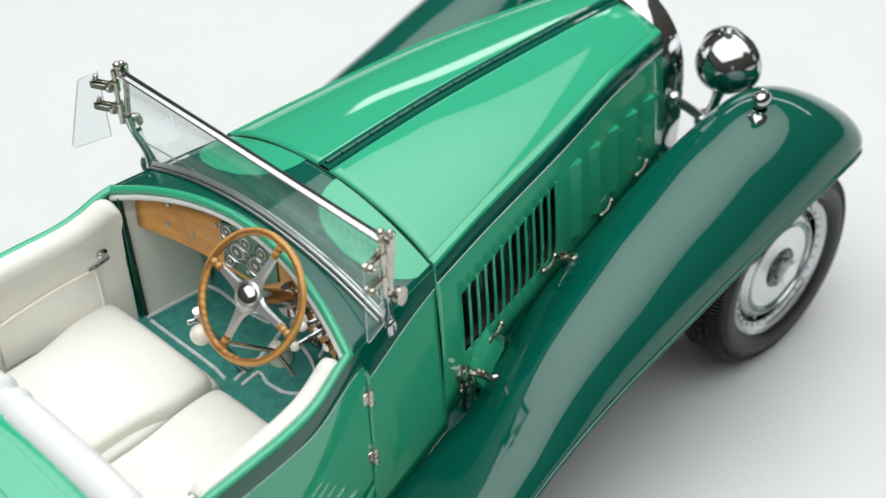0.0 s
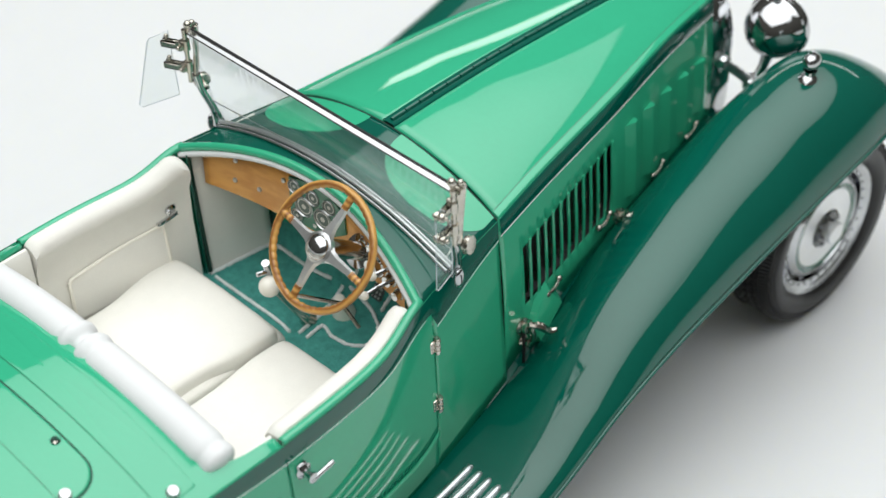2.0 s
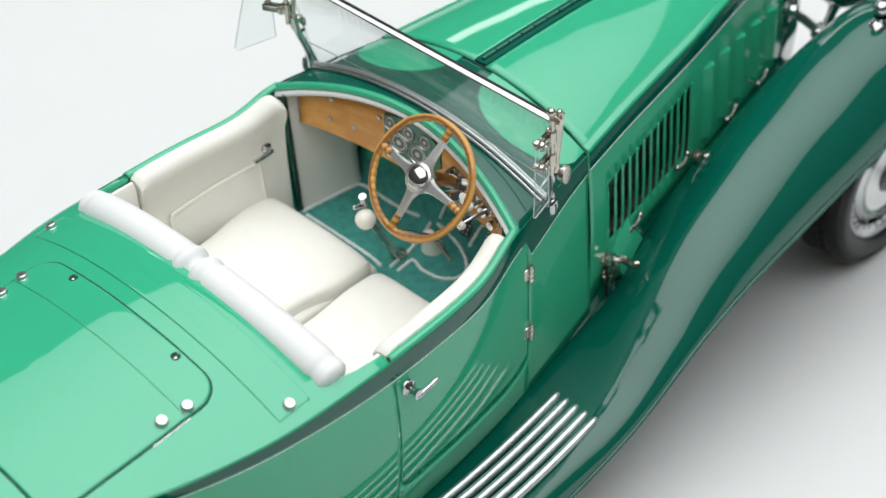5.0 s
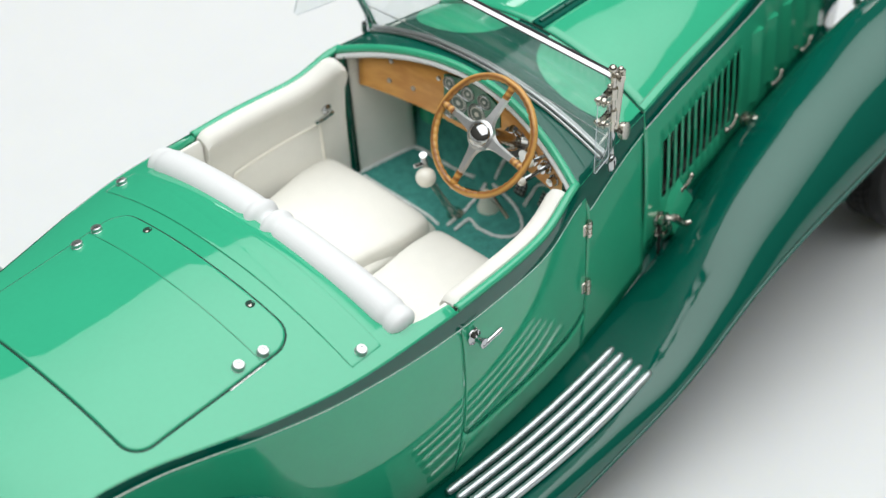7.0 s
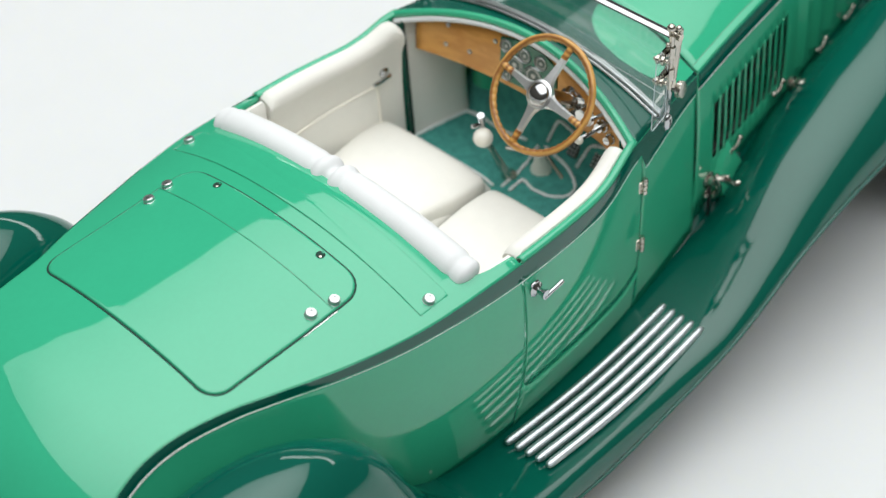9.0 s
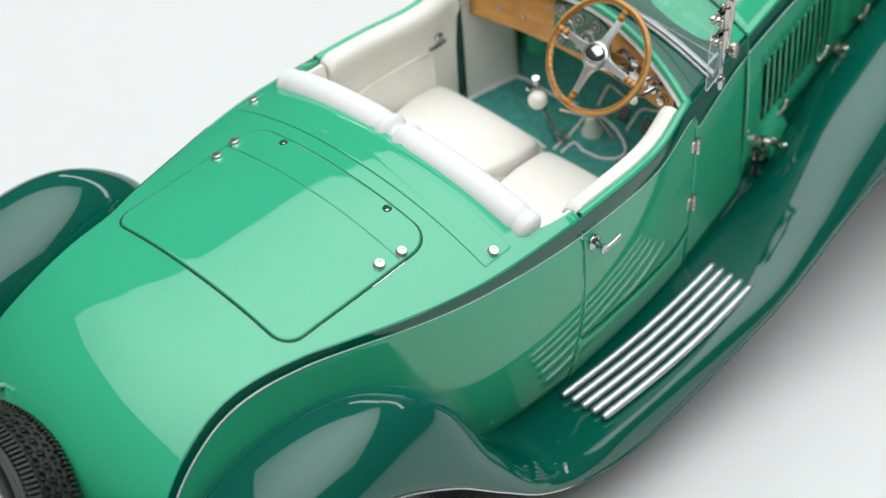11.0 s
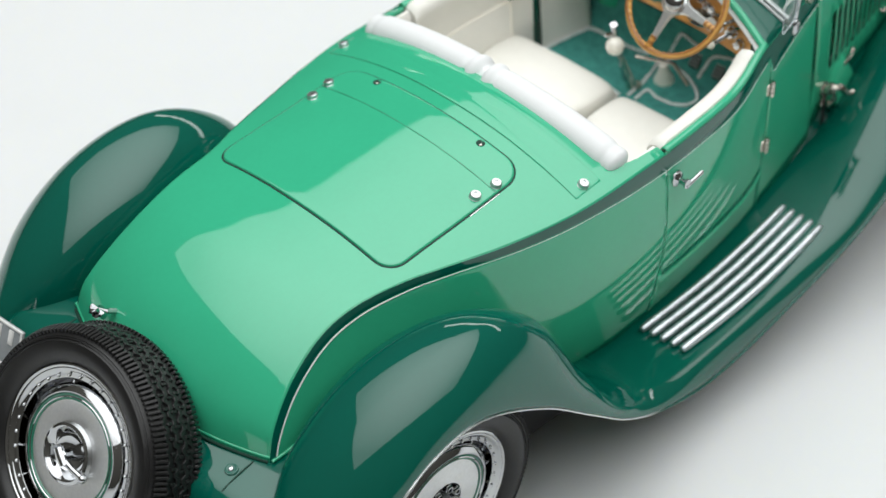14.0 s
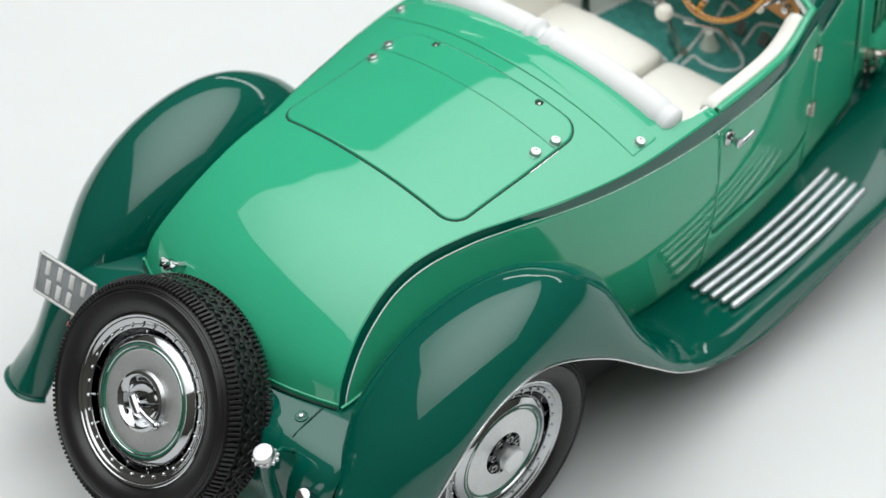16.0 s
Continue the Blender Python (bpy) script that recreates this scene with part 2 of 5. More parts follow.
# ---- body curves: x, half-width, height ----
BELT = [(-30, 31.5, 49.5), (-27, 30.5, 56.9), (-20, 28.7, 63.8), (-11, 27.7, 69.0), (-2, 28.3, 71.2), (9, 30.2, 71.2), (18, 33, 71), (31, 36.7, 70.3), (45, 39.9, 70.3),
        (58, 41.3, 70.7), (75, 41.4, 70.7), (86, 41.2, 70.9), (97, 40.35, 70.9), (102, 39.8, 71.1), (106, 39.1, 72.0), (110, 38.3, 73.8), (114, 37.1, 75.4), (128, 34, 76.3), (142, 31.3, 76.5)]
SILL = [(-29, 33, 44), (-26, 33, 42), (-20, 33, 38), (-11, 33.5, 34), (-2, 34, 30), (9, 35, 27), (18, 36, 25), (31, 37, 23), (45, 38, 22),
        (58, 38.5, 21), (75, 38.5, 20.5), (86, 38, 21.5), (97, 37.6, 22.5), (102, 37.3, 23), (106, 37, 23.5), (110, 36.7, 24.2), (114, 36.3, 25), (128, 35, 28), (142, 33.5, 33)]
SPINE = [(-37, 46.5), (-33, 58), (-24.5, 66.5), (-13, 71.8), (-2, 73.8), (9, 74.8), (18, 75.5), (31, 76.6), (45, 77.8), (58, 78.6), (75, 79.2)]


def soft_curve_of_x(pts, widths):
    """Smooth functions of x through rows (x, a, b), evened out forward of the rear deck; widths: how far, in millimetres, for each."""
    s = spline(pts, 400)
    x = np.arange(-30, 142.01, 0.5)
    out = []
    for c, width in enumerate(widths, 1):
        v = np.interp(x, s[:, 0], s[:, c])
        n = int(width * 6)
        k = np.exp(-0.5 * (np.arange(-n, n + 1) * 0.5 / width) ** 2)
        padded = np.concatenate([2 * v[0] - v[n:0:-1], v, 2 * v[-1] - v[-2:-2 - n:-1]])
        w = np.clip((x - 30) / 25, 0, 1)
        out.append(v * (1 - w) + np.convolve(padded, k / k.sum(), "valid") * w)
    return lambda q: np.array([np.interp(q, x, v) for v in out])


belt_at, sill_at = soft_curve_of_x(BELT[1:], (8.0, 2.0)), soft_curve_of_x(SILL[1:], (9.0, 9.0))
spine_at = curve_of_x(SPINE)
bulge_at = curve_of_x([(-30, 0.5), (20, 2.0), (60, 2.6), (80, 2.45), (100, 1.7), (120, 0.7), (142, 0.0)])


def side_point(x, z, out=0.0):
    """A point of the right flank (half-width, positive), pushed out by a little."""
    yb, zb = belt_at(x)
    y0, z0 = sill_at(x)
    f = (z - z0) / (zb - z0)
    return (x, y0 + (yb - y0) * f + bulge_at(x)[0] * math.sin(math.pi * min(1, max(0, f))) + out, z)


def deck_height(x, y):
    yb, zb = belt_at(x)
    return zb + (spine_at(x)[0] - zb) * (1 - abs(y / yb) ** 2.2)


def ribbon(path, width, normal_hint, lift=0.0, thick=0.12):
    """A thin raised strip along a path; normal_hint points out of the surface."""
    p = np.asarray(path, float)
    s = Shape()
    rows = []
    for i in range(len(p)):
        t = p[min(i + 1, len(p) - 1)] - p[max(i - 1, 0)]
        t /= np.linalg.norm(t) + 1e-9
        n = np.array(normal_hint(p[i]) if callable(normal_hint) else normal_hint, float)
        n /= np.linalg.norm(n)
        w = np.cross(t, n)
        w /= np.linalg.norm(w) + 1e-9
        c = p[i] + n * lift
        h = width / 2
        rows.append([c - w * h - n * thick, c - w * h * 0.8 + n * thick, c + w * h * 0.8 + n * thick, c + w * h - n * thick])
    s.grid(rows)
    return s


def mirrored(points, sy):
    p = np.array(points, float)
    p[..., 1] *= sy
    return p


def door_foot(x):
    """Height of the door's lower edge."""
    return 34.3 + 2.7 * max(0, 1 - (x - 75.5) / 2.5) ** 2 + 3.4 * max(0, (x - 108) / 10.3) ** 2.4


def build_flank(sy):
    """Body side under the belt, with the door and its fittings."""
    n = 140
    b, s0 = spline(BELT, n), spline(SILL, n)
    for i in range(n):
        if b[i][0] > 30:
            b[i][1:], s0[i] = belt_at(b[i][0]), (b[i][0], *sill_at(b[i][0]))
    rows = []
    for i in range(n):
        row = []
        for f in np.linspace(0, 1, 14):
            p = s0[i] * (1 - f) + b[i] * f
            p[1] += bulge_at(b[i][0])[0] * math.sin(math.pi * f)
            row.append(p)
        if b[i][0] < 71:
            rows.append(row)

    def column(x, z0, z1, k=14):
        return [side_point(x, z) for z in np.linspace(z0, z1, k)]
    for x in (71.5, 73, 74.4, 75.32):
        rows.append(column(x, sill_at(x)[1], belt_at(x)[1]))
    part("rear_quarter", Shape().grid(mirrored(rows, sy), flip=sy > 0), GREEN, car, "light green lacquered rear body side panel", solid=0.8)
    xs = [75.32] + list(np.linspace(77, 117, 30)) + [118.52]
    rows = [column(x, sill_at(x)[1], door_foot(min(x, 118.1)) - 0.2, 6) for x in xs]
    part("sill_panel", Shape().grid(mirrored(rows, sy), flip=sy > 0), GREEN, car, "light green lacquered sill under the door", solid=0.8)
    xs = [75.68, 75.9, 76.4] + list(np.linspace(77, 117, 36)) + [117.6, 118.12]
    rows = [column(x, door_foot(x) + 0.18, belt_at(x)[1], 16) for x in xs]
    door = part("door", Shape().grid(mirrored(rows, sy), flip=sy > 0), GREEN, car, "light green lacquered door, shut", solid=0.8)
    rows = [column(x, sill_at(x)[1], belt_at(x)[1]) for x in [118.52] + list(np.linspace(119.5, 142, 18))]
    part("cowl_side", Shape().grid(mirrored(rows, sy), flip=sy > 0), GREEN, car, "light green lacquered body side before the door", solid=0.8)
    # dark stripe under the belt, widening to the front
    width = curve_of_x([(-30, 3.0), (-10, 2.5), (20, 1.9), (45, 2.7), (60, 3.6), (75, 4.1), (97, 4.2), (106, 4.3), (112, 4.6), (117.9, 5.0), (118.6, 9.0), (124, 8.4), (130, 7.0), (136, 5.7), (142, 4.8)])
    rows, line = [], []
    for i in range(n):
        row = []
        d = s0[i] - b[i]
        L = np.linalg.norm(d)
        w = width(b[i][0])[0]
        for k in np.linspace(0.0, 1, 5):
            f = 1 - k * w / L
            p = s0[i] * (1 - f) + b[i] * f
            p[1] += bulge_at(b[i][0])[0] * math.sin(math.pi * f) + (0.14 if k < 1 else 0.0)
            row.append(p)
        rows.append(row)
        f = 1 - (w + 0.25) / L
        p = s0[i] * (1 - f) + b[i] * f
        p[1] += bulge_at(b[i][0])[0] * math.sin(math.pi * f) + 0.05
        line.append(p)
    part("belt_stripe", Shape().grid(mirrored(rows, sy), flip=sy < 0), DARK, car, "dark green painted belt stripe")
    for run in ([p for p in line if p[0] < 117.4], [p for p in line if p[0] > 119.4]):
        part("pinstripe", Shape().tube(mirrored(run, sy), [0.16 - 0.10 * min(1, max(0, p[0] / 25)) for p in run], 6), SILVER, car, "thin bright pinstripe moulding")
    # door outline
    rear = [side_point(75.5, z) for z in np.linspace(70, 37, 16)]
    low = [side_point(x, door_foot(x)) for x in np.linspace(76, 118.3, 26)]
    front = [side_point(118.3, z) for z in np.linspace(38, 75.5, 18)]
    gap = mirrored(rear + low + front, sy)
    part("door_gap", ribbon(gap, 1.3, (0, sy, 0.1), -0.7, 0.05), SHUT, car, "dark shut line round the door")
    for z in (62.5, 46.2):
        x, y, _ = side_point(118.4, z)
        h = Shape().tube([(x, sy * (y + 0.5), z - 2.1), (x, sy * (y + 0.5), z + 2.1)], 0.6, 12)
        for k in (-1.3, 0, 1.3):
            h.tube([(x, sy * (y + 0.5), z + k - 0.3), (x, sy * (y + 0.5), z + k + 0.3)], 0.75, 12)
        h.box((x - 0.9, sy * (y + 0.2), z), (1.6, 0.6, 3.0), b=0.15)
        part("door_hinge", h, NICKEL, door, "small nickel barrel door hinge")
    x, y, z = side_point(78.4, 62.6)
    m = frame_to((x, sy * y, z), (0, sy, 0.05))
    h = Shape().lathe([(0, 0.0), (1.7, 0.0), (1.7, 0.5), (1.1, 0.8), (0.75, 1.2), (0.75, 2.6), (1.1, 2.8), (1.1, 3.3), (0, 3.6)], m, 20)
    h.tube(spline([(x - 0.5, sy * (y + 3.1), z - 0.2), (x + 2.2, sy * (y + 3.15), z + 0.25), (x + 4.9, sy * (y + 3.15), z + 0.75)], 8), [0.5, 0.62, 0.58, 0.52, 0.5, 0.52, 0.58, 0.45], 10)
    h.box((x - 0.2, sy * (y + 0.25), z + 0.3), (2.2, 0.5, 3.6), b=0.3)
    part("door_handle", h, CHROME, door, "chrome lever door handle")
    # rim over the door and the padded trim inside it
    path = [(x, belt_at(x)[0] - 0.9, belt_at(x)[1] + 0.1) for x in np.linspace(75.6, 115.5, 40)]
    rows = []
    for x, y, z in path:
        a = np.linspace(0, np.pi, 8)
        rows.append([(x, y + 1.0 * math.cos(k), z + 0.9 * math.sin(k)) for k in a])
    part("door_rim", Shape().grid(mirrored(rows, sy), flip=sy > 0), GREEN, door, "light green rounded rim of the cockpit", solid=0.4, core=(sy * 39, 68))
    rows = []
    for x in [75.9, 76.1, 76.6, 77.4] + list(np.linspace(78.6, 109.6, 30)) + [110.6, 111.6, 112.4, 113.0, 113.4]:
        yb, zb = belt_at(x)
        zb -= 1.3 * max(0, 1 - (x - 75.9) / 2.2) ** 2 + 2.6 * max(0, (x - 110.2) / 3.2) ** 2
        row = [(x, yb - 1.7, zb + 0.1), (x, yb - 1.9, zb + 0.95), (x, yb - 2.6, zb + 1.4), (x, yb - 3.6, zb + 1.35), (x, yb - 5.1, zb + 0.7), (x, yb - 5.9, zb - 0.5), (x, yb - 5.8, zb - 2.4), (x, yb - 4.6, zb - 5.5),
               (x, yb - 4.2, zb - 14), (x, yb - 4.6, 46), (x, yb - 5.0, 30)]
        rows.append(row)
    part("door_lining", Shape().grid(mirrored(rows, sy), flip=sy < 0).cap(mirrored(rows[0], sy)).cap(mirrored(rows[-1], sy)), LEATHER, door, "ivory leather door lining")
    rows = []
    for x in np.linspace(66.5, 75.4, 12):
        yb, zb = belt_at(x)
        rows.append([(x, yb - 2.9, zb - 0.6), (x, yb - 3.1, zb + 0.1), (x, yb - 3.8, zb + 0.1), (x, yb - 4.5, zb - 1.2), (x, yb - 4.6, zb - 6), (x, yb - 4.8, 50), (x, yb - 5.2, 38)])
    g = mirrored(rows, sy)
    part("quarter_lining", Shape().grid(g, flip=sy < 0).cap(g[0]).cap(g[-1]), LEATHER, car, "ivory leather lining behind the door")
    # map pocket with stitched edge, handle
    def lining(px, pz, out):
        return (px, sy * (belt_at(px)[0] - 4.2 - 0.4 * max(0, 60 - pz) / 14 - out), pz)
    pts = [(82.5, 47), (82.5, 56.6), (82.9, 57.6), (83.9, 58.2), (94, 59.4), (104.6, 60.2), (105.8, 59.9), (106.3, 58.8), (106.6, 47)]
    ring = np.array([lining(px, pz, -0.1) for px, pz in pts])
    inner = ring + np.array([0, -sy * 0.55, 0])
    sh = Shape().grid([ring, inner], flip=sy < 0).cap(inner, flip=sy > 0)
    part("map_pocket", sh, LEATHER, door, "ivory leather door pocket")
    edge = spline([lining(px, pz, 0.5) for px, pz in pts], 60)
    part("pocket_piping", Shape().tube(edge, 0.4, 8), IVORY, door, "ivory piping round the pocket")
    # stitches inside the pocket's edge
    for k in range(30):
        px = 84.6 + 20.6 * k / 29
        pz = 56.9 + 1.9 * k / 29
        part("stitch", Shape().tube([lining(px, pz, 0.5), lining(px + 0.42, pz + 0.04, 0.5)], 0.1, 5), IVORY, door)
    y = belt_at(108)[0] - 4.3
    h = Shape().lathe([(0, 0), (1.3, 0), (1.3, 0.5), (0.6, 0.9), (0.6, 2.0), (0, 2.2)], frame_to((108.5, sy * y, 63.2), (0, -sy, 0)), 14)
    h.tube([(108.8, sy * (y - 1.9), 63.2), (106, sy * (y - 2.1), 63.0), (103.6, sy * (y - 1.9), 62.8)], [0.6, 0.55, 0.5], 8)
    part("inner_door_handle", h, CHROME, door, "chrome inside door handle")


def build_rear_deck():
    n, m = 60, 52
    b, c = spline(BELT[:11], n), spline([(x, 0, z) for x, z in SPINE], n)
    edge = curve_of_x([(0, 60.8), (33, 60.9), (35, 62.2), (36.5, 63.4), (37.4, 64.7), (38.0, 66.6), (38.4, 69), (38.7, 72), (39.0, 75.0), (42, 75.0)])
    ends = np.concatenate([np.linspace(0, 0.78, 16), np.linspace(0.78, 0.97, 22)[1:], [0.985, 1.0]])
    us = np.concatenate([-ends[::-1], ends[1:]])
    columns = []
    for u in us:
        k = 1 - abs(u) ** 2.2
        x, z = b[:, 0] + (c[:, 0] - b[:, 0]) * k, b[:, 2] + (c[:, 2] - b[:, 2]) * k
        last = np.interp(edge(abs(u) * 41.1)[0], x, np.arange(n))
        at = np.linspace(0, last, m)
        col = np.stack([np.interp(at, np.arange(n), q) for q in (x, u * b[:, 1], z)], 1)
        # the edge rolls over into the cockpit
        tip = col[-1] + np.array((0.35, -0.25 * np.sign(u) * (abs(u) > 0.85), -0.5))
        columns.append(np.vstack([col, tip, tip + np.array((0, 0, -1.0))]))
    rows = np.array(columns).transpose(1, 0, 2)
    deck = part("rear_deck", Shape().grid(rows), GREEN, car, "light green lacquered rear deck and tail", solid=0.8, smooth=60)
    lip = []
    for k in range(rows.shape[1]):
        col = rows[:, k]
        at = np.interp(51.3, col[:14, 2], np.arange(14))
        lip.append([np.interp(at, np.arange(14), col[:14, c]) for c in range(3)])
    lip = np.array(lip)
    part("tail_lip", Shape().tube(lip + np.array((0.15, 0, 0)), 0.38, 10), GREEN, deck, "rolled light green lip round the tail")
    part("tail_gap", Shape().tube(lip + np.array((-0.5, 0, -0.75)), 0.34, 8), GAP, deck, "dark line under the tail lip")
    for sy in (-1, 1):
        side = np.array([side_point(x, 51.0, 0.1) for x in np.linspace(-29.4, -19, 14)])
        part("quarter_lip", Shape().tube(mirrored(side, sy), [0.36] * 10 + [0.3, 0.22, 0.14, 0.05], 10), GREEN, deck, "rolled light green lip of the body side")


def on_deck(x, y, lift=0.0):
    return (x, y, deck_height(x, y) + lift)


def lid_outline(x0, x1, y, r0, r1):
    """A closed outline with rounded corners."""
    pts = []
    for (cx, cy, r, a0) in ((x1 - r1, y - r1, r1, 0), (x0 + r0, y - r0, r0, 90), (x0 + r0, -y + r0, r0, 180), (x1 - r1, -y + r1, r1, 270)):
        for a in np.linspace(a0, a0 + 90, 8):
            pts.append((cx + r * math.cos(radians(a)), cy + r * math.sin(radians(a))))
    out = []
    for i in range(len(pts)):
        a, b = np.array(pts[i]), np.array(pts[(i + 1) % len(pts)])
        k = max(1, int(np.linalg.norm(b - a) / 2))
        out += [tuple(a + (b - a) * j / k) for j in range(k)]
    return out


def deck_normal(p):
    return (0, (deck_height(p[0], p[1]) - deck_height(p[0], p[1] + 0.5)) * 2, 1)


def raised_panel(outline, lift):
    """A slightly raised sheet that follows the deck inside an outline symmetric about the middle."""
    o = np.array(outline)
    s = Shape()
    rows = []
    c = o.mean(0)
    for k, h in ((1.0, -0.12), (0.998, lift * 0.4), (0.993, lift * 0.78), (0.984, lift * 0.96), (0.972, lift), (0.85, lift), (0.6, lift), (0.35, lift), (0.12, lift)):
        rows.append([on_deck(*(c + (q - c) * k), h) for q in o])
    s.grid(rows, close_v=True)
    return s.cap(rows[-1])


def build_deck_fittings():
    lid = lid_outline(7.9, 46.6, 27.0, 4.2, 5.0)
    trunk = part("trunk_lid", raised_panel(lid, 0.42), GREEN, car, "light green lacquered trunk lid, shut", smooth=50)
    loop = [on_deck(*q) for q in lid]
    part("trunk_gap", ribbon(loop + loop[:1], 0.84, deck_normal, 0.0, 0.05), GAP, car, "dark shut line round the trunk lid")
    # bright strip stands in for the light caught in the drip channel beside the lid
    step = [on_deck(x, -27.45) for x in np.linspace(30, 38.6, 12)]
    part("lid_glint", ribbon(step, 0.15, deck_normal, 0.1, 0.06), STEEL, trunk, "thin bright strip painting the glint in the channel beside the lid")
    # the embossed line is a darker ribbon that paints its shade
    cross = [on_deck(38.2, y, 0.40) for y in np.linspace(-26.6, 26.6, 40)]
    part("lid_seam", ribbon(cross, 0.26, deck_normal, 0.03, 0.05), SEAM_SHADE, trunk, "fine darker line painting the shade of the embossed seam across the trunk lid")
    strap = lid_outline(50.4, 57.9, 38.2, 0.4, 0.4)
    strip_panel = part("deck_strip", raised_panel([q for q in strap], 0.26), GREEN, car, "raised light green strip across the deck", smooth=50)
    loop = [on_deck(*q) for q in strap]
    part("strip_seam", ribbon(loop + loop[:1], 0.22, deck_normal, 0.03, 0.05), SEAM_SHADE, strip_panel, "fine darker line painting the shade round the raised strip")
    for x, y, r in ((54, 36.7, 1.15), (39.6, 25.6, 1.15), (34.2, 24.9, 1.2)):
        for sy in (-1, 1):
            p = on_deck(x, sy * y, 0.2 if x > 50 else 0.36)
            m = frame_to(p, deck_normal(p))
            button = part("deck_button", Shape().lathe([(0, 1.0), (r * 0.85, 0.95), (r, 0.75), (r, 0.1), (r * 1.1, 0), (r * 1.1, -0.3)], m, 20), SATIN, car, "round satin metal deck fastener")
            part("fastener_mark", Shape().box((0.35, 0.1, 1.0), (0.16, 0.5, 0.06), m, 0.02).box((0.15, 0.32, 1.0), (0.5, 0.16, 0.06), m, 0.02), GAP, button, "dark mark on the fastener")
    for sy in (-1, 1):
        p = on_deck(45.2, sy * 15.8, 0.40)
        part("key_hole", Shape().lathe([(0, 0.05), (0.75, 0.06), (0.9, 0.12), (1.0, 0.0)], frame_to(p, deck_normal(p)), 16), GAP, trunk, "small dark lid lock hole")
        part("lock_barrel", Shape().ball((p[0] - 0.35, p[1] - 0.3, p[2] + 0.02), 0.42, 10, (1, 1, 0.5)), NICKEL, trunk, "small nickel lock barrel")


# ---- scuttle and bonnet ----
HOODSIDE = [(142, 31.3, 76.5), (160, 28, 77.8), (187, 23.4, 78.8), (211, 18, 78.7), (233, 13.6, 77.3)]
HOODTOP = [(142, 84.6), (160, 84.9), (180, 84.6), (216, 82.4), (233, 80.6)]
HOODLOW = [(142, 33, 34.5), (160, 30, 40), (187, 25, 41.5), (211, 20, 42.5), (233, 15.5, 43)]
hood_side, hood_top, hood_low = curve_of_x(HOODSIDE), curve_of_x(HOODTOP), curve_of_x(HOODLOW)


def scuttle_point(u, v):
    """u: -1 right to 1 left; v: 0 at the cockpit edge to 1 at the bonnet seam."""
    edge_x = 115 + 7.2 * (1 - abs(u) ** 2)
    x = edge_x + (142 - edge_x) * v
    yb, zb = belt_at(x)
    top = 82.8 + (84.6 - 82.8) * v
    k = 1 - abs(u) ** 2.0
    return (x, u * yb, zb + (top - zb) * k)


def scuttle_height(x, y):
    yb, zb = belt_at(x)
    u = min(1, abs(y) / yb)
    edge_x = 115 + 7.2 * (1 - u * u)
    v = (x - edge_x) / (142 - edge_x)
    return zb + (82.8 + 1.8 * v - zb) * (1 - u ** 2)


def build_scuttle():
    us = np.linspace(-1, 1, 49)
    rows = [[scuttle_point(u, v) for u in us] for v in np.linspace(0, 1, 22)]
    part("scuttle", Shape().grid(rows), DARK, car, "dark green lacquered scuttle", solid=0.8, smooth=60)
    # light green tongues on each side of the middle
    for sy in (-1, 1):
        rows = []
        for v in np.linspace(0, 1, 18):
            x = 129.8 + 12.2 * v
            yb = belt_at(x)[0]
            spread = math.sqrt(max(0, 1 - (1 - v) ** 2.2))
            mid = 19.0
            y0, y1 = mid - 14.5 * spread, mid + (yb - 0.8 - mid) * min(1, spread * 1.05)
            rows.append([(x, sy * y, scuttle_height(x, y) + 0.12) for y in np.linspace(y0, y1, 14)])
        part("scuttle_panel", Shape().grid(rows, flip=sy < 0), GREEN, car, "light green painted scuttle panel")
    rim = [scuttle_point(u, 0) for u in us]
    part("cockpit_rim", Shape().tube([(x - 0.3, y * 0.985, z - 0.2) for x, y, z in rim], 0.95, 10), GREEN, car, "light green rounded rim before the dashboard")
    part("cockpit_piping", Shape().tube([(x - 0.75, y * 0.962, z - 1.45) for x, y, z in rim], 0.7, 10), PADDING, car, "white piping under the rim")
    seam = [(x, y, z) for x, y, z in (scuttle_point(u, 1) for u in us)]
    part("bonnet_seam", ribbon(seam, 0.36, (0, 0, 1), 0.06, 0.1), GAP, car, "dark seam between scuttle and bonnet")


def hood_line(x, sy):
    yb, zb = hood_side(x)
    yl, zl = hood_low(x)
    z = zb - 4.1
    f = (z - zl) / (zb - zl)
    return (x, sy * (yl + (yb - yl) * f + 0.8 * math.sin(math.pi * f) + 0.15), z)


def bonnet_height(x, u):
    """Height of the bonnet top; u runs from its middle, 0, to its edge, 1."""
    zb, zt = hood_side(x)[1], hood_top(x)[0]
    return zb + (zt - zb) * (1 - 0.62 * u ** 1.6 - 0.38 * u ** 4)


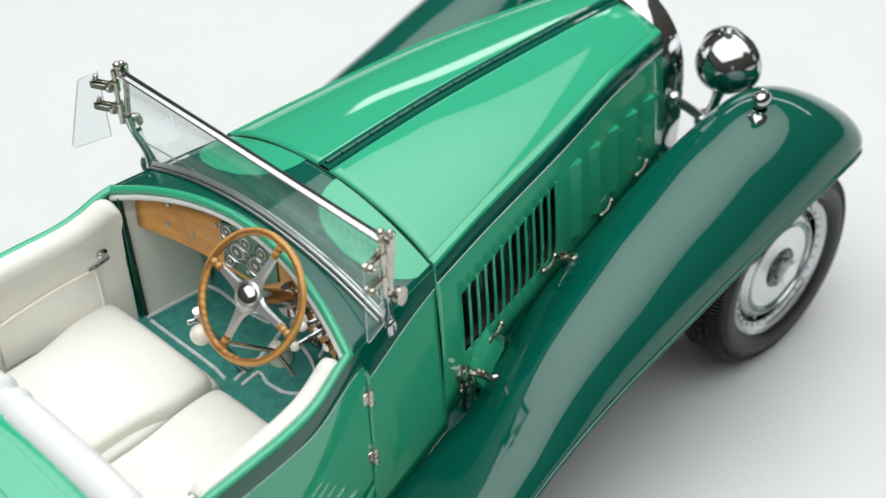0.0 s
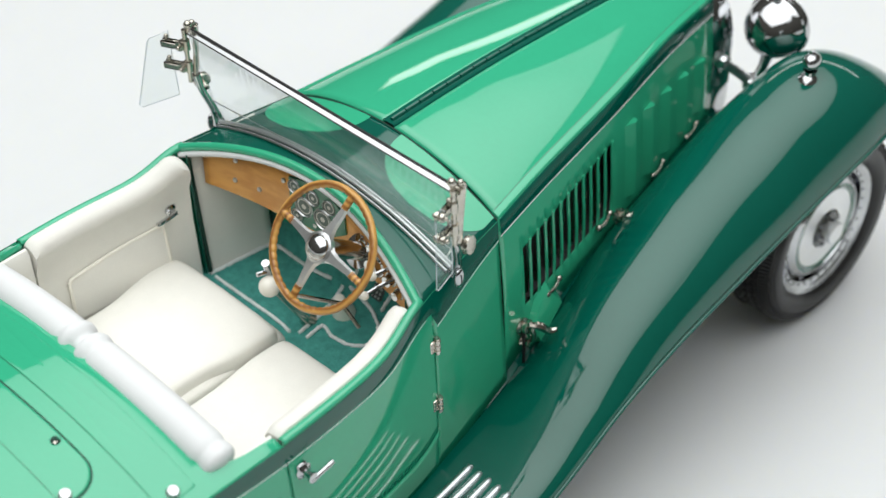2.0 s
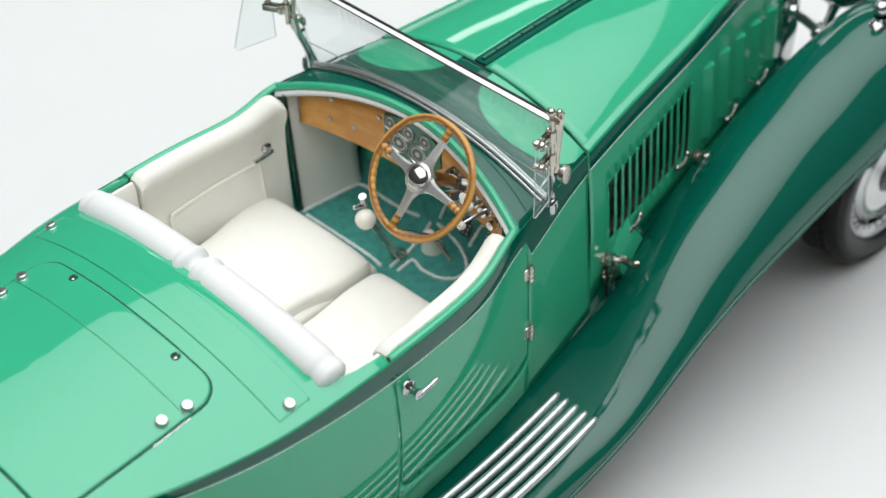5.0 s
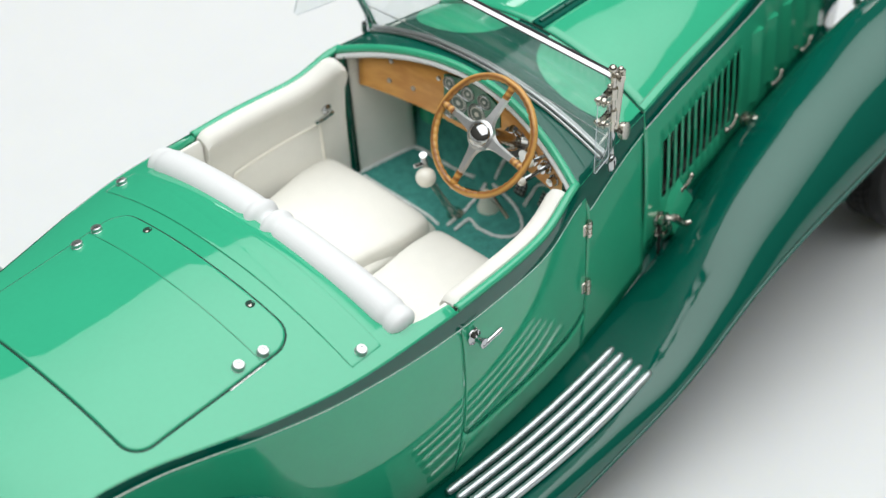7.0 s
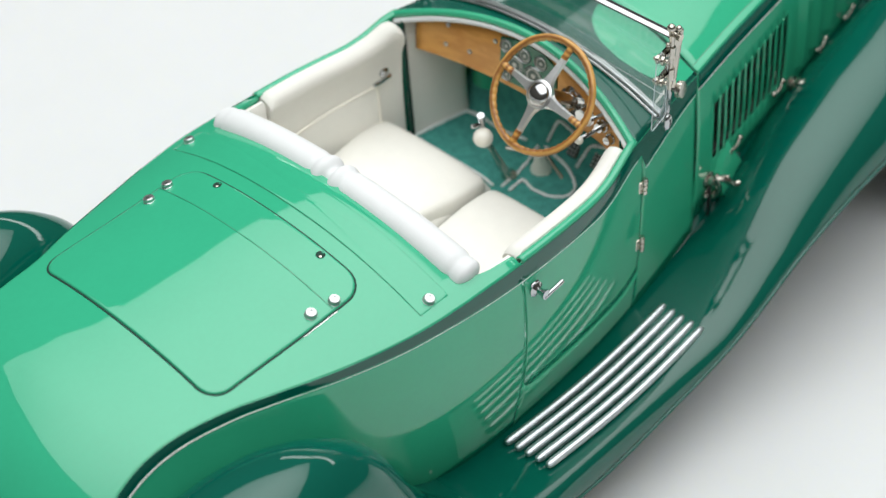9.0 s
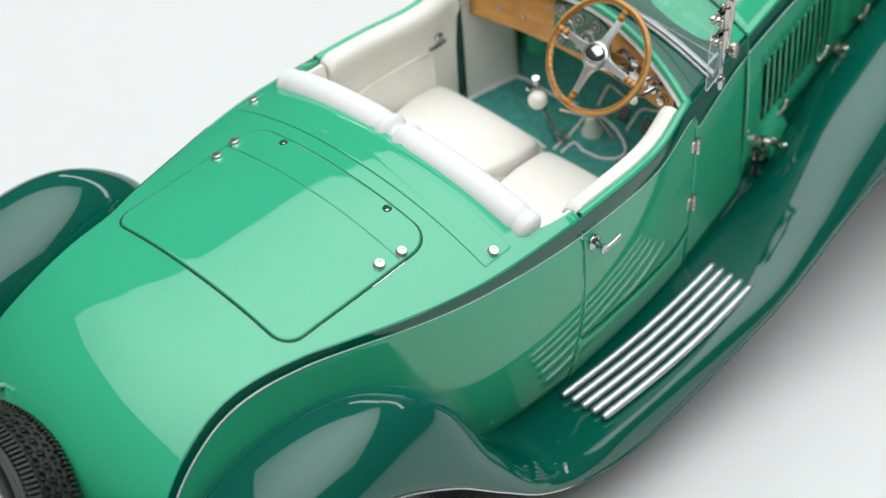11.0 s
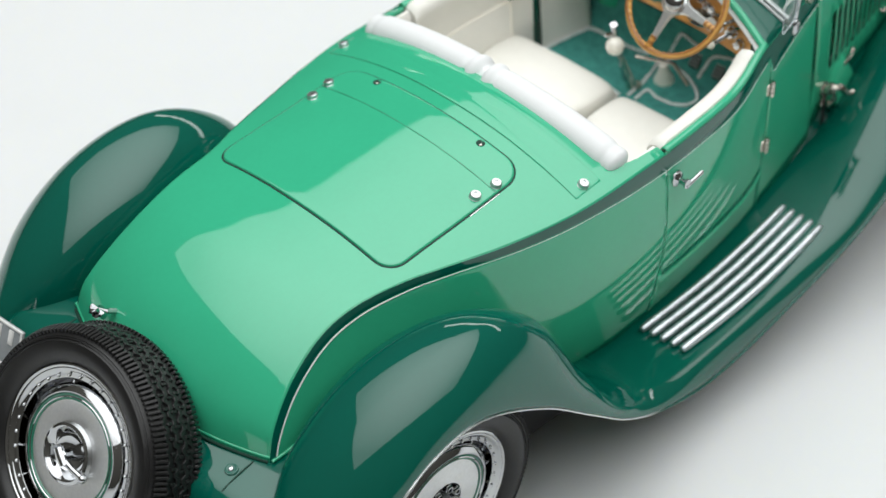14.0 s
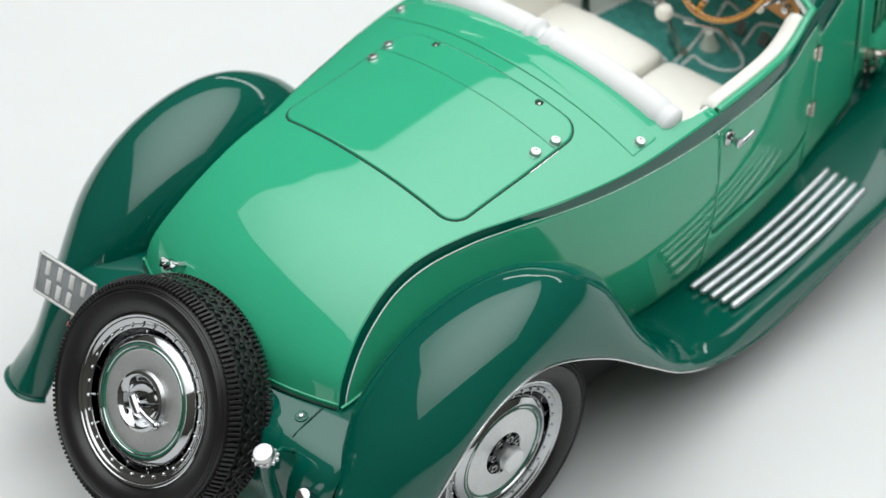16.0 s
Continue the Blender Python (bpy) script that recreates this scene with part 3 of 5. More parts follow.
def build_bonnet():
    xs = np.linspace(142.5, 233, 40)
    for sy in (-1, 1):
        rows = []
        for x in xs:
            yb, zb = hood_side(x)
            rows.append([(x, sy * (1.6 + (yb - 1.6) * u), bonnet_height(x, u)) for u in np.linspace(0, 1, 28)])
        top = part("bonnet_top", Shape().grid(rows, flip=sy < 0), GREEN, car, "light green lacquered bonnet top half", solid=0.7, smooth=60)
        # dark stripe along the bonnet edge and its bright beading
        rows = []
        for x in xs:
            yb, zb = hood_side(x)
            yl, zl = hood_low(x)
            def at(z, out):
                f = (z - zl) / (zb - zl)
                return (x, sy * (yl + (yb - yl) * f + 0.8 * math.sin(math.pi * f) + out), z)
            rows.append([at(zb - 0.02, 0.05), at(zb - 0.25, 0.3), at(zb - 3.6, 0.3), at(zb - 4.0, 0.12)])
        part("bonnet_stripe", Shape().grid(rows, flip=sy < 0), DARK, top, "dark green stripe along the bonnet edge")
        part("bonnet_pinstripe", Shape().tube([hood_line(x, sy) for x in xs], 0.14, 6), SILVER, top, "thin bright line under the bonnet stripe")
        rows = []
        for x in xs:
            yb, zb = hood_side(x)
            rows.append([(x, sy * (1.6 + (yb - 1.6) * u), bonnet_height(x, u) + h) for u, h in ((1 - 1.7 / yb, -0.05), (1 - 1.62 / yb, 0.12), (1 - 0.9 / yb, 0.36), (1 - 0.25 / yb, 0.52), (1 - 0.05 / yb, 0.42), (1.0, -0.05))])
        part("bonnet_edge", Shape().grid(rows, flip=sy < 0), GREEN, top, "raised light green edge of the bonnet top", smooth=25)
        # no groove is cut here: a darker ribbon paints its shade
        groove = [(x, sy * (1.6 + (hood_side(x)[0] - 1.6) * (1 - 1.8 / hood_side(x)[0])), bonnet_height(x, 1 - 1.8 / hood_side(x)[0])) for x in xs]
        part("bonnet_groove", ribbon(groove, 0.3, (0, sy * 0.3, 1), 0.05, 0.05), SEAM_SHADE, top, "fine darker line painting the shade of the groove along the bonnet edge")
    s = Shape()
    rows = [[(x, -1.9, hood_top(x)[0] - 0.1), (x, -1.6, hood_top(x)[0] + 0.35), (x, 1.6, hood_top(x)[0] + 0.35), (x, 1.9, hood_top(x)[0] - 0.1)] for x in xs]
    hinge = part("hinge_strip", s.grid(rows), DARK, car, "dark green strip along the bonnet middle")
    for k in range(22):
        a = 143.5 + k * 4.05
        hs = Shape().tube([(a, 0, hood_top(a)[0] + 0.5), (a + 3.75, 0, hood_top(a + 3.75)[0] + 0.5)], 0.5, 8)
        part("bonnet_hinge", hs, DARK, hinge)


def hood_flank(x, z, out=0.0):
    yb, zb = hood_side(x)
    yl, zl = hood_low(x)
    f = (z - zl) / (zb - zl)
    return (x, yl + (yb - yl) * f + 0.8 * math.sin(math.pi * min(1, max(0, f))) + out, z)


def build_bonnet_side(sy):
    slots = [149.6 + 2.98 * k for k in range(12)]
    xs, holes = [142.2, 143.6, 145.0, 146.6, 148.2], []
    for a in slots:
        xs += [a, a + 2.25]
        holes.append(len(xs) - 2)
    xs += list(np.linspace(187, 233, 12))
    low, high = (lambda x: 48.6 + 0.05 * (x - 152)), (lambda x: 64.6 + 0.115 * (x - 152))
    s = Shape()
    cols = []
    for x in xs:
        zl, zb = hood_low(x)[1], hood_side(x)[1]
        zs = [zl, low(x), high(x), zb]
        zz = list(np.linspace(zs[0], zs[1], 3)) + list(np.linspace(zs[1], zs[2], 5))[1:] + list(np.linspace(zs[2], zs[3], 4))[1:]
        cols.append([hood_flank(x, z) for z in zz])
    cols = mirrored(cols, sy)
    s.v = [tuple(p) for p in cols.reshape(-1, 3)]
    m = cols.shape[1]
    for i in range(len(xs) - 1):
        for j in range(m - 1):
            if i in holes and 2 <= j < 6:
                continue
            q = (i * m + j, i * m + j + 1, (i + 1) * m + j + 1, (i + 1) * m + j)
            s.f.append(q if sy > 0 else q[::-1])
    flank = part("bonnet_side", s, GREEN, car, "light green bonnet side with cooling slots", solid=0.35, smooth=60)
    for a in slots:
        x = a + 2.6
        path = [hood_flank(x, z, -0.05) for z in np.linspace(low(x) - 0.3, high(x) + 0.5, 9)]
        rad = [0.2] + [0.3] * 7 + [0.5]
        part("louvre", Shape().tube(mirrored(path, sy), rad, 8), GREEN, flank)
    for k in range(5):
        x = 192.5 + 8.2 * k
        rows = []
        for z in np.linspace(49 + 0.06 * (x - 190), 69.2 - 0.12 * (x - 190), 9):
            rows.append([hood_flank(x - 2.0, z, 0.0), hood_flank(x - 1.2, z, 0.25), hood_flank(x - 0.2, z, 0.7), hood_flank(x + 0.8, z, 1.15), hood_flank(x + 1.5, z, 1.3), hood_flank(x + 2.0, z, 1.0), hood_flank(x + 2.2, z, 0.0)])
        g = mirrored(rows, sy)
        sh = Shape().grid(g, flip=sy < 0).cap(g[0], sy > 0).cap(g[-1], sy < 0)
        part("blind_louvre", sh, GREEN, flank, "raised closed bonnet louvre")
    # latch hooks under the slots
    for x in (159.4, 180.5, 205.5, 222):
        w = 3.2 if 175 < x < 190 else 0.6 if x > 190 else 0.0
        a, b, c, d = hood_flank(x - 2.3, 46.6 + w, 0.8), hood_flank(x - 0.8, 46.8 + w, 1.2), hood_flank(x + 0.8, 47.1 + w, 1.2), hood_flank(x + 2.3, 47.6 + w, 0.8)
        h = Shape().tube(mirrored(spline([a, b, c, d], 9), sy), 0.4 if x < 190 else 0.3, 8)
        for q in (a, d):
            h.ball(mirrored([q], sy)[0], 0.8 if x < 190 else 0.7, 10)
        part("bonnet_hook", h, NICKEL, flank, "small nickel bonnet hook")
    for x in (147.9, 183.8):
        y, w = hood_flank(x, 45)[1] + (2.6 if x > 175 else 0.0), 5.4 if x > 175 else -0.8
        h = Shape().lathe([(0, 0), (2.0, 0), (2.0, 0.7), (1.2, 1.0), (1.2, 2.2), (0, 2.6)], frame_to((x, sy * y, 45 + w), (0, sy, 0.1)), 14)
        h.lathe([(0, 0), (1.5, 0), (1.6, 0.8), (0.9, 1.4), (0.9, 2.5), (0, 2.7)], frame_to((x + 0.3, sy * y, 40.6 + w), (0, sy, 0.3)), 14)
        h.tube(mirrored(spline([(x, y + 2, 40.5 + w), (x + 0.6, y + 3.2, 43 + w), (x + 0.2, y + 2.2, 47.5 + w)], 8), sy), 0.65, 8)
        h.tube(mirrored(spline([(x, y + 2.4, 46.5 + w), (x + 1.6, y + 4.0, 46.2 + w), (x + 3.4, y + 5.2, 44.4 + w * 1.2), (x + 4.8, y + 6, 44.6 + w * 1.2)], 9), sy), [0.6, 0.8, 1.0, 1.0, 0.9, 0.8, 0.8, 0.7, 0.5], 8)
        part("latch_rod", Shape().tube(mirrored([(x - 0.4, y + 1.2, 44), (x - 0.6, y + 1.4, 38), (x - 0.6, y + 1.4, 33.5)], sy), 0.36, 8), BLACK, car, "thin dark latch rod")
        part("bonnet_latch", h, NICKEL, car, "nickel over-centre bonnet latch with wing lever")


def build_side_cover(sy):
    """A wedge-shaped raised cover low on the bonnet side."""
    lo = [hood_flank(x, z, -0.2) for x, z in ((151.3, 36.2), (149.6, 40.4), (152.6, 47.6), (157.6, 49.6), (162.8, 42.0))]
    hi = [hood_flank(x, z, o) for x, z, o in ((152.6, 37.4, 2.6), (151.0, 40.4, 2.2), (153.3, 46.0, 1.3), (157.2, 48.0, 1.0), (161.2, 41.8, 2.2))]
    a, b = mirrored(lo, sy), mirrored(hi, sy)
    part("side_cover", Shape().grid([a, a * 0.15 + b * 0.85, b], close_v=True).cap(b), GREEN, car, "small raised light green cover")


def build_engine_bay():
    s = Shape()
    rows = []
    for x in np.linspace(144, 231, 8):
        yb = hood_side(x)[0] - 4
        rows.append([(x, -yb, 40), (x, -yb, 72), (x, yb, 72), (x, yb, 40)])
    s.grid(rows, close_v=True).cap(rows[0]).cap(rows[-1])
    part("engine_block", s, BLACK, car, "dark engine bay behind the slots")
    for k in range(8):
        x = 152 + k * 4.6
        y = hood_side(x)[0] - 3.4
        part("engine_pipe", Shape().tube([(x, -y, 44), (x + 1, -y + 0.4, 55), (x, -y + 0.5, 68)], 0.8, 7), NICKEL, car)
    # radiator shell
    def horseshoe(grow):
        pts = [(13.6 + grow, 40), (14.4 + grow, 52), (14.6 + grow, 62)]
        pts += [((14.6 + grow) * math.cos(a), 62 + (19 + grow) * math.sin(a) ** 0.9) for a in np.linspace(0.2, np.pi / 2, 9)]
        return pts + [(-y, z) for y, z in pts[-2::-1]]
    rows = []
    for x, g in ((232.5, 0.3), (233.5, 0.9), (236, 1.3), (240, 1.0), (241.5, -0.5), (241.5, -3)):
        rows.append([(x, y, z) for y, z in horseshoe(g)])
    part("radiator_shell", Shape().grid(rows), CHROME, car, "chromed horseshoe radiator shell", solid=0.6)
    part("radiator_core", Shape().cap([(240.5, y, z) for y, z in horseshoe(-1.5)]).cap([(234, y, z) for y, z in horseshoe(-1.5)]), BLACK, car, "dark radiator core")
    part("radiator_cap", Shape().lathe([(0, 5), (2.2, 4.6), (2.6, 3), (2.6, 1), (1.6, 0.4), (1.6, -1)], frame_to((237, 0, 82), (0, 0, 1)), 20), CHROME, car, "chrome radiator cap")


# ---- wings: crown, outer lip and inner edge, nose to tail ----
CROWN = [(271, 41, 39), (268, 41, 46.5), (258.5, 40, 59), (240, 39, 69.6), (220, 39, 67.0), (200, 39.8, 60), (180, 41, 52.5), (160, 43.5, 44), (142, 47, 34.5), (126, 49, 27.6), (105, 50.5, 24.4),
         (75, 51, 22), (58, 50, 23), (45, 48, 30), (35, 46.5, 45), (26, 47.2, 61.4), (9, 48.2, 71.3), (-13, 47.2, 69.2), (-32, 45.2, 57.6), (-45, 45.6, 40.8), (-53, 46.6, 28), (-58.5, 47.8, 19.5)]
LIP = [(267, 44, 43), (262.5, 50, 47.5), (254, 56, 53.4), (240, 58, 54.2), (222, 58, 51.2), (205, 58, 48.2), (187, 58, 44.5), (168, 58, 40.2), (150, 58.5, 35), (128, 59.0, 25.3), (105, 58.9, 19.5),
       (78, 58.9, 15.4), (58, 59.7, 19.6), (44, 60.3, 27), (32, 60.4, 37.5), (18, 59.8, 49.8), (1.9, 59.5, 59.1), (-10.6, 59.5, 59.3), (-21.3, 59.5, 54.2), (-29.2, 58.0, 43.8), (-41, 55.4, 30.5), (-53, 57.6, 18)]
INNER = [(265, 31, 34), (263, 29, 40), (256, 28, 47), (240, 27.5, 52), (222, 26.5, 51), (203, 26, 48), (183, 28, 45), (163, 30.5, 40), (145, 33, 33.5), (126, 35, 28.5), (105, 36.5, 24),
         (75, 37.5, 21.5), (58, 37, 22), (45, 36, 26), (35, 35.5, 33), (24, 34.5, 42), (6, 32.5, 49), (-11, 31.5, 49), (-27, 34.6, 45.5), (-39, 41.6, 34), (-47, 43.2, 26), (-54.5, 43.5, 17.5)]


# along the wing: place on it, shift of the crown, how full the section is outside and inside, and the lift of inner edge and crown
SECTION = [(0.0, 0, 0, 0.4, 0.55, 0.5, 0.5, 0, 0), (0.12, 2.4, -0.1, 0.30, 0.78, 0.5, 0.75, 0.2, 0.4), (0.20, 2.1, -0.3, 0.26, 0.70, 0.38, 0.8, 0.4, 0.7), (0.28, 1.9, -1.3, 0.62, 0.47, 0.10, 0.48, 2.5, 3.8),
           (0.35, -0.4, -1.5, 0.70, 0.55, 0.06, 0.42, -0.5, 4.0), (0.41, -0.4, -0.6, 0.6, 0.6, 0.15, 0.5, -0.5, 2.2), (0.48, 4.5, 0.2, 0.5, 0.65, 0.3, 0.6, 0, 0), (0.59, 4.5, 0.2, 0.5, 0.65, 0.3, 0.6, 0, 0),
           (0.66, 2.0, 0.3, 0.4, 0.6, 0.3, 0.5, 0, 0), (0.73, 0.7, 0.5, 0.35, 0.55, 0.55, 0.55, 0, 0), (0.80, 0.7, 0.5, 0.35, 0.55, 0.7, 0.72, 0, 0), (0.87, 0.5, 0.5, 0.35, 0.42, 0.6, 0.72, 0, 0), (0.93, 0.3, 0.5, 0.4, 0.36, 0.4, 0.5, 0, 0), (1.0, 0, 0, 0.5, 0.6, 0.4, 0.5, 0, 0)]


def bezier(a, b, c, d, n):
    t = np.linspace(0, 1, n)[:, None]
    return (1 - t) ** 3 * a + 3 * (1 - t) ** 2 * t * b + 3 * (1 - t) * t * t * c + t ** 3 * d


def build_wing(sy):
    n = 170
    c, l, i = spline(CROWN, n), spline(LIP, n), spline(INNER, n)
    fullness = curve_of_x(SECTION)
    rows = []
    for k in range(n):
        dy, ay, az, b, a2, b2, up, rise = fullness(k / (n - 1))
        top = c[k] + np.array((0, dy, rise))
        i[k][2] += up
        d, e = top - l[k], top - i[k]
        out = bezier(l[k], l[k] + np.array((d[0] * az, ay, d[2] * az)), top - np.array((0, d[1] * b, 0)), top, 20)
        back = bezier(top, top - np.array((0, e[1] * b2, 0)), i[k] + np.array((e[0] * a2, 0, e[2] * a2)), i[k], 16)[1:]
        rows.append(np.vstack([out, back]))
    wing = part("wing", Shape().grid(mirrored(rows, sy), flip=sy < 0), DARK, car, "dark green lacquered wing with running board", solid=0.8, smooth=70, core=(sy * 44, 5))
    strip = []
    # past the radiator the sheet is added length, to darken the bonnet's reflections
    for p in [q for q in i[:int(n * 0.47)] if 0 < q[0] < 258]:
        x = min(p[0], 233)
        if x > 142:
            q = np.array((p[0], max(hood_low(x)[0] - 2.2, min(17.5, 13.3 + 0.6 * (p[0] - 233))), hood_low(x)[1] + 1.0))
        else:
            q = np.array((p[0], sill_at(x)[0] - 3.0, max(sill_at(x)[1], p[2]) + 1.0))
        sag = np.array((0, 0, -1.2)) * min(1, max(0, (x - 150) / 14))
        strip.append([p + np.array((0, 1.0, 0.3)) * min(1, max(0, (x - 150) / 14)), p * 0.7 + q * 0.3 + sag, p * 0.35 + q * 0.65 + sag, q])
    part("catwalk", Shape().grid(mirrored(strip, sy), flip=sy < 0), DARK, car, "dark green sheet between wing and bonnet")
    # unseen black skirt beside the front wheel, added so the bonnet reflects no white floor
    skirt = [[p, p + np.array((0, 0.6, -8)), np.array((p[0], p[1] + 1.0, 10.0))] for p in i if 196 < p[0] < 266]
    part("unseen_skirt", Shape().grid(mirrored(skirt, sy), flip=sy < 0), BLACK, wing, "unseen black skirt inside the front wing, added to keep reflections dark")
    arch = [[p, p + np.array((0, 0.4, -6)), np.array((p[0], p[1] + 0.4, 8.0))] for p in i if -44 < p[0] < 52]
    part("rear_arch", Shape().grid(mirrored(arch, sy), flip=sy < 0), BLACK, wing, "black inner arch of the rear wing")
    part("wing_beading", Shape().tube(mirrored(l, sy) + np.array([0, 0, -0.1]), [0.06 if k < n * 0.585 else 0.17 if k < n * 0.83 else 0.34 for k in range(n)], 8), STEEL, wing, "bright beading along the wing lip")
    part("wing_roll", Shape().tube(mirrored(l[:int(n * 0.6)], sy) + np.array([0, 0, -0.25]), [0.52] * int(n * 0.5) + list(np.linspace(0.52, 0.1, int(n * 0.6) - int(n * 0.5))), 12), DARK, wing, "dark green rolled edge of the front wing")
    part("tail_beading", Shape().tube(mirrored(rows[-1], sy), 0.55, 10), DARK, wing, "dark green rolled edge of the wing tail")
    # tread strips
    for j in range(5):
        y = 41.6 + j * 2.72
        x0, x1 = 70.0 + 0.3 * j, 122.6
        path = [(x, y + 0.9 * math.sin(math.pi * (x - x0) / (x1 - x0)), 22.8 + (x - 70) * 0.088 - 0.5 * math.sin(math.pi * (x - x0) / (x1 - x0))) for x in [x0, x0 + 0.35] + list(np.linspace(x0 + 1.4, x1 - 1.4, 11)) + [x1 - 0.35, x1]]
        r = [0.5, 0.8] + [0.95] * 11 + [0.8, 0.5]
        part("tread_strip", Shape().tube(mirrored(path, sy), r, 10), TREAD, wing, "chrome running board tread strip")
    h = Shape().lathe([(0, 0), (2.4, 0), (1.8, 0.8), (1.0, 1.4), (0.9, 2.4), (1.6, 2.8)], frame_to((231.2, sy * 43, 69.4), (0, sy * 0.1, 1)), 18)
    h.ball((231.9, sy * 43, 74.0), 2.1, 16, (1.2, 0.95, 1.0))
    h.ball((231.9, sy * 43, 76.4), 0.7, 8)
    part("wing_lamp", h, CHROME, wing, "small chrome sidelamp on the wing")
    m = frame_to((246.2, sy * 23, 67.0), (1, 0, -0.05))
    h = Shape().lathe([(0, -7.6), (2.2, -7.3), (4.5, -6.0), (6.4, -3.9), (7.5, -1.2), (7.7, 0.6), (8.0, 1.0), (8.0, 2.2), (7.4, 2.7), (0, 3.2)], m, 32)
    h.ball((246.0, sy * 23, 75.0), 1.1, 10)
    lamp = part("headlamp", h, CHROME, car, "large chrome bowl headlamp")
    part("rim", Shape().lathe([(7.5, 0.4), (8.2, 0.7), (8.3, 1.6), (8.1, 2.5), (7.4, 2.8)], m, 36), CHROME, lamp, "chrome headlamp rim")
    part("stem", Shape().tube([(245.2, sy * 22.6, 60.5), (243.8, sy * 22.4, 57), (241.8, sy * 22.0, 53)], [1.5, 1.2, 1.2], 12).ball((244.8, sy * 22.5, 59.6), 1.7, 12), CHROME, lamp, "chrome headlamp stem")
    bar = Shape().tube([(233.8, sy * 15.6, 61.0), (237.4, sy * 18.6, 57.2), (241.4, sy * 21.8, 52.4)], 1.2, 10)
    bar.box((241.2, sy * 21.6, 52.9), (4.2, 3.6, 3.2), b=0.4).box((235.0, sy * 16.6, 60.0), (2.6, 2.8, 3.0), b=0.4)
    part("tie_bar", bar, STEEL, car, "steel bar between radiator and wing")


def build_chassis():
    rows = []
    for x, w in ((-32, 27), (-20, 30), (20, 33), (60, 40), (120, 40), (150, 30), (200, 24), (246, 20)):
        rows.append([(x, -w, 19), (x, -w, 12.5), (x, -w + 3, 11), (x, w - 3, 11), (x, w, 12.5), (x, w, 19)])
    part("chassis", Shape().grid(rows).cap(rows[0]).cap(rows[-1]), BLACK, car, "black chassis pan under the body")
    for x, y in ((0.5, 41), (236.8, 43)):
        part("axle", Shape().tube([(x, -y, 25.8), (x, y, 25.8)], 2.2, 14), BLACK, car, "black axle tube")


# ---- wheels ----
def build_wheel(name, origin, axis, nuts=True):
    """A wheel whose face looks along axis; origin is the centre of its outer rim plane."""
    m = frame_to(origin, axis)
    s = Shape().lathe([(17.9, -0.1), (17.75, 0.35), (17.45, 0.5), (17.15, 0.42), (17.0, 0.22), (16.8, 0.26), (16.5, 0.1), (16.2, -0.1), (15.9, -0.35), (15.6, -0.4), (15.1, -0.4), (14.85, -0.6), (14.8, -1.2), (14.8, -1.8), (14.9, -8), (17.6, -9), (17.9, -8.4), (17.9, 0)], m, 72)
    rim = part(name, s, CHROME, car, "chromed wheel with brushed disc, dark green rings and black tyre")
    tyre = Shape().lathe([(17.5, -0.4), (18.3, 0.9), (19.6, 1.8), (21.4, 2.0), (22.2, 1.8), (22.35, 1.98), (22.55, 1.7), (22.75, 1.6), (22.9, 1.8), (23.1, 1.45), (23.3, 1.55), (23.5, 1.2), (24.0, 0.2), (24.3, -1.2), (24.55, -2.8), (24.65, -5.4),
                          (24.55, -8.0), (24.3, -9.6), (24.0, -11.0), (23.0, -12.1), (21.4, -12.5), (18.3, -11.2), (17.5, -9)], m, 96)
    part("tyre", tyre, RUBBER, rim, "black rubber tyre with block tread", smooth=35)
    tread = Shape()
    count = 108
    # zigzag ribs round the crown, joined here and there by short bridges
    for rib, (h, w) in enumerate(((-2.2, 1.05), (-4.2, 1.1), (-6.4, 1.1), (-8.5, 1.05))):
        rows = []
        for k in range(count * 2):
            a = np.pi * k / count
            zig = (0.42, 0.42, -0.42, -0.42)[(k + 2 * (rib % 2)) % 4]
            r = 24.95 if rib in (0, 3) else 25.2
            rows.append([(q * math.cos(a), q * math.sin(a), h + zig + d * w / 2) for q, d in ((24.2, -1.1), (r - 0.12, -1), (r, -0.8), (r, 0.8), (r - 0.12, 1), (24.2, 1.1))])
        tread.grid(place(rows, m), close_u=True)
    for k in range(count):
        for h, off in ((-3.2, 0.0), (-5.3, 0.5), (-7.45, 0.0)):
            if (k + int(off * 2)) % 2:
                continue
            c = Matrix(m.tolist()) @ Matrix.Rotation(2 * np.pi * (k + off) / count, 4, "Z") @ Matrix.Translation((24.9, 0, h))
            tread.box((-0.2, 0, 0), (1.0, 0.62, 1.3), np.array(c), 0.1)
    for k in range(count + 40):
        for h, lean in ((-0.3, 0.42), (-10.4, -0.42)):
            a = 2 * np.pi * k / (count + 40)
            c = Matrix(m.tolist()) @ Matrix.Rotation(a, 4, "Z") @ Matrix.Translation((24.5, 0, h)) @ Matrix.Rotation(-lean, 4, "Y")
            tread.box((0, 0, 0), (1.1, 0.62, 2.7), np.array(c), 0.1)
    part("tread", tread, RUBBER, rim, "moulded zigzag tread", weld=False, smooth=30)
    part("disc", Shape().lathe([(5.0, -1.2), (5.1, -0.2), (5.4, -0.2), (10.1, -0.6), (10.6, -0.5)], m, 56), DISC, rim, "brushed steel wheel disc")
    part("ring", Shape().lathe([(10.5, -0.5), (10.75, -0.2), (11.0, -0.3)], m, 56).lathe([(11.3, -0.3), (11.55, -0.2), (11.85, -0.5)], m, 56), RING, rim, "thin dark green ring")
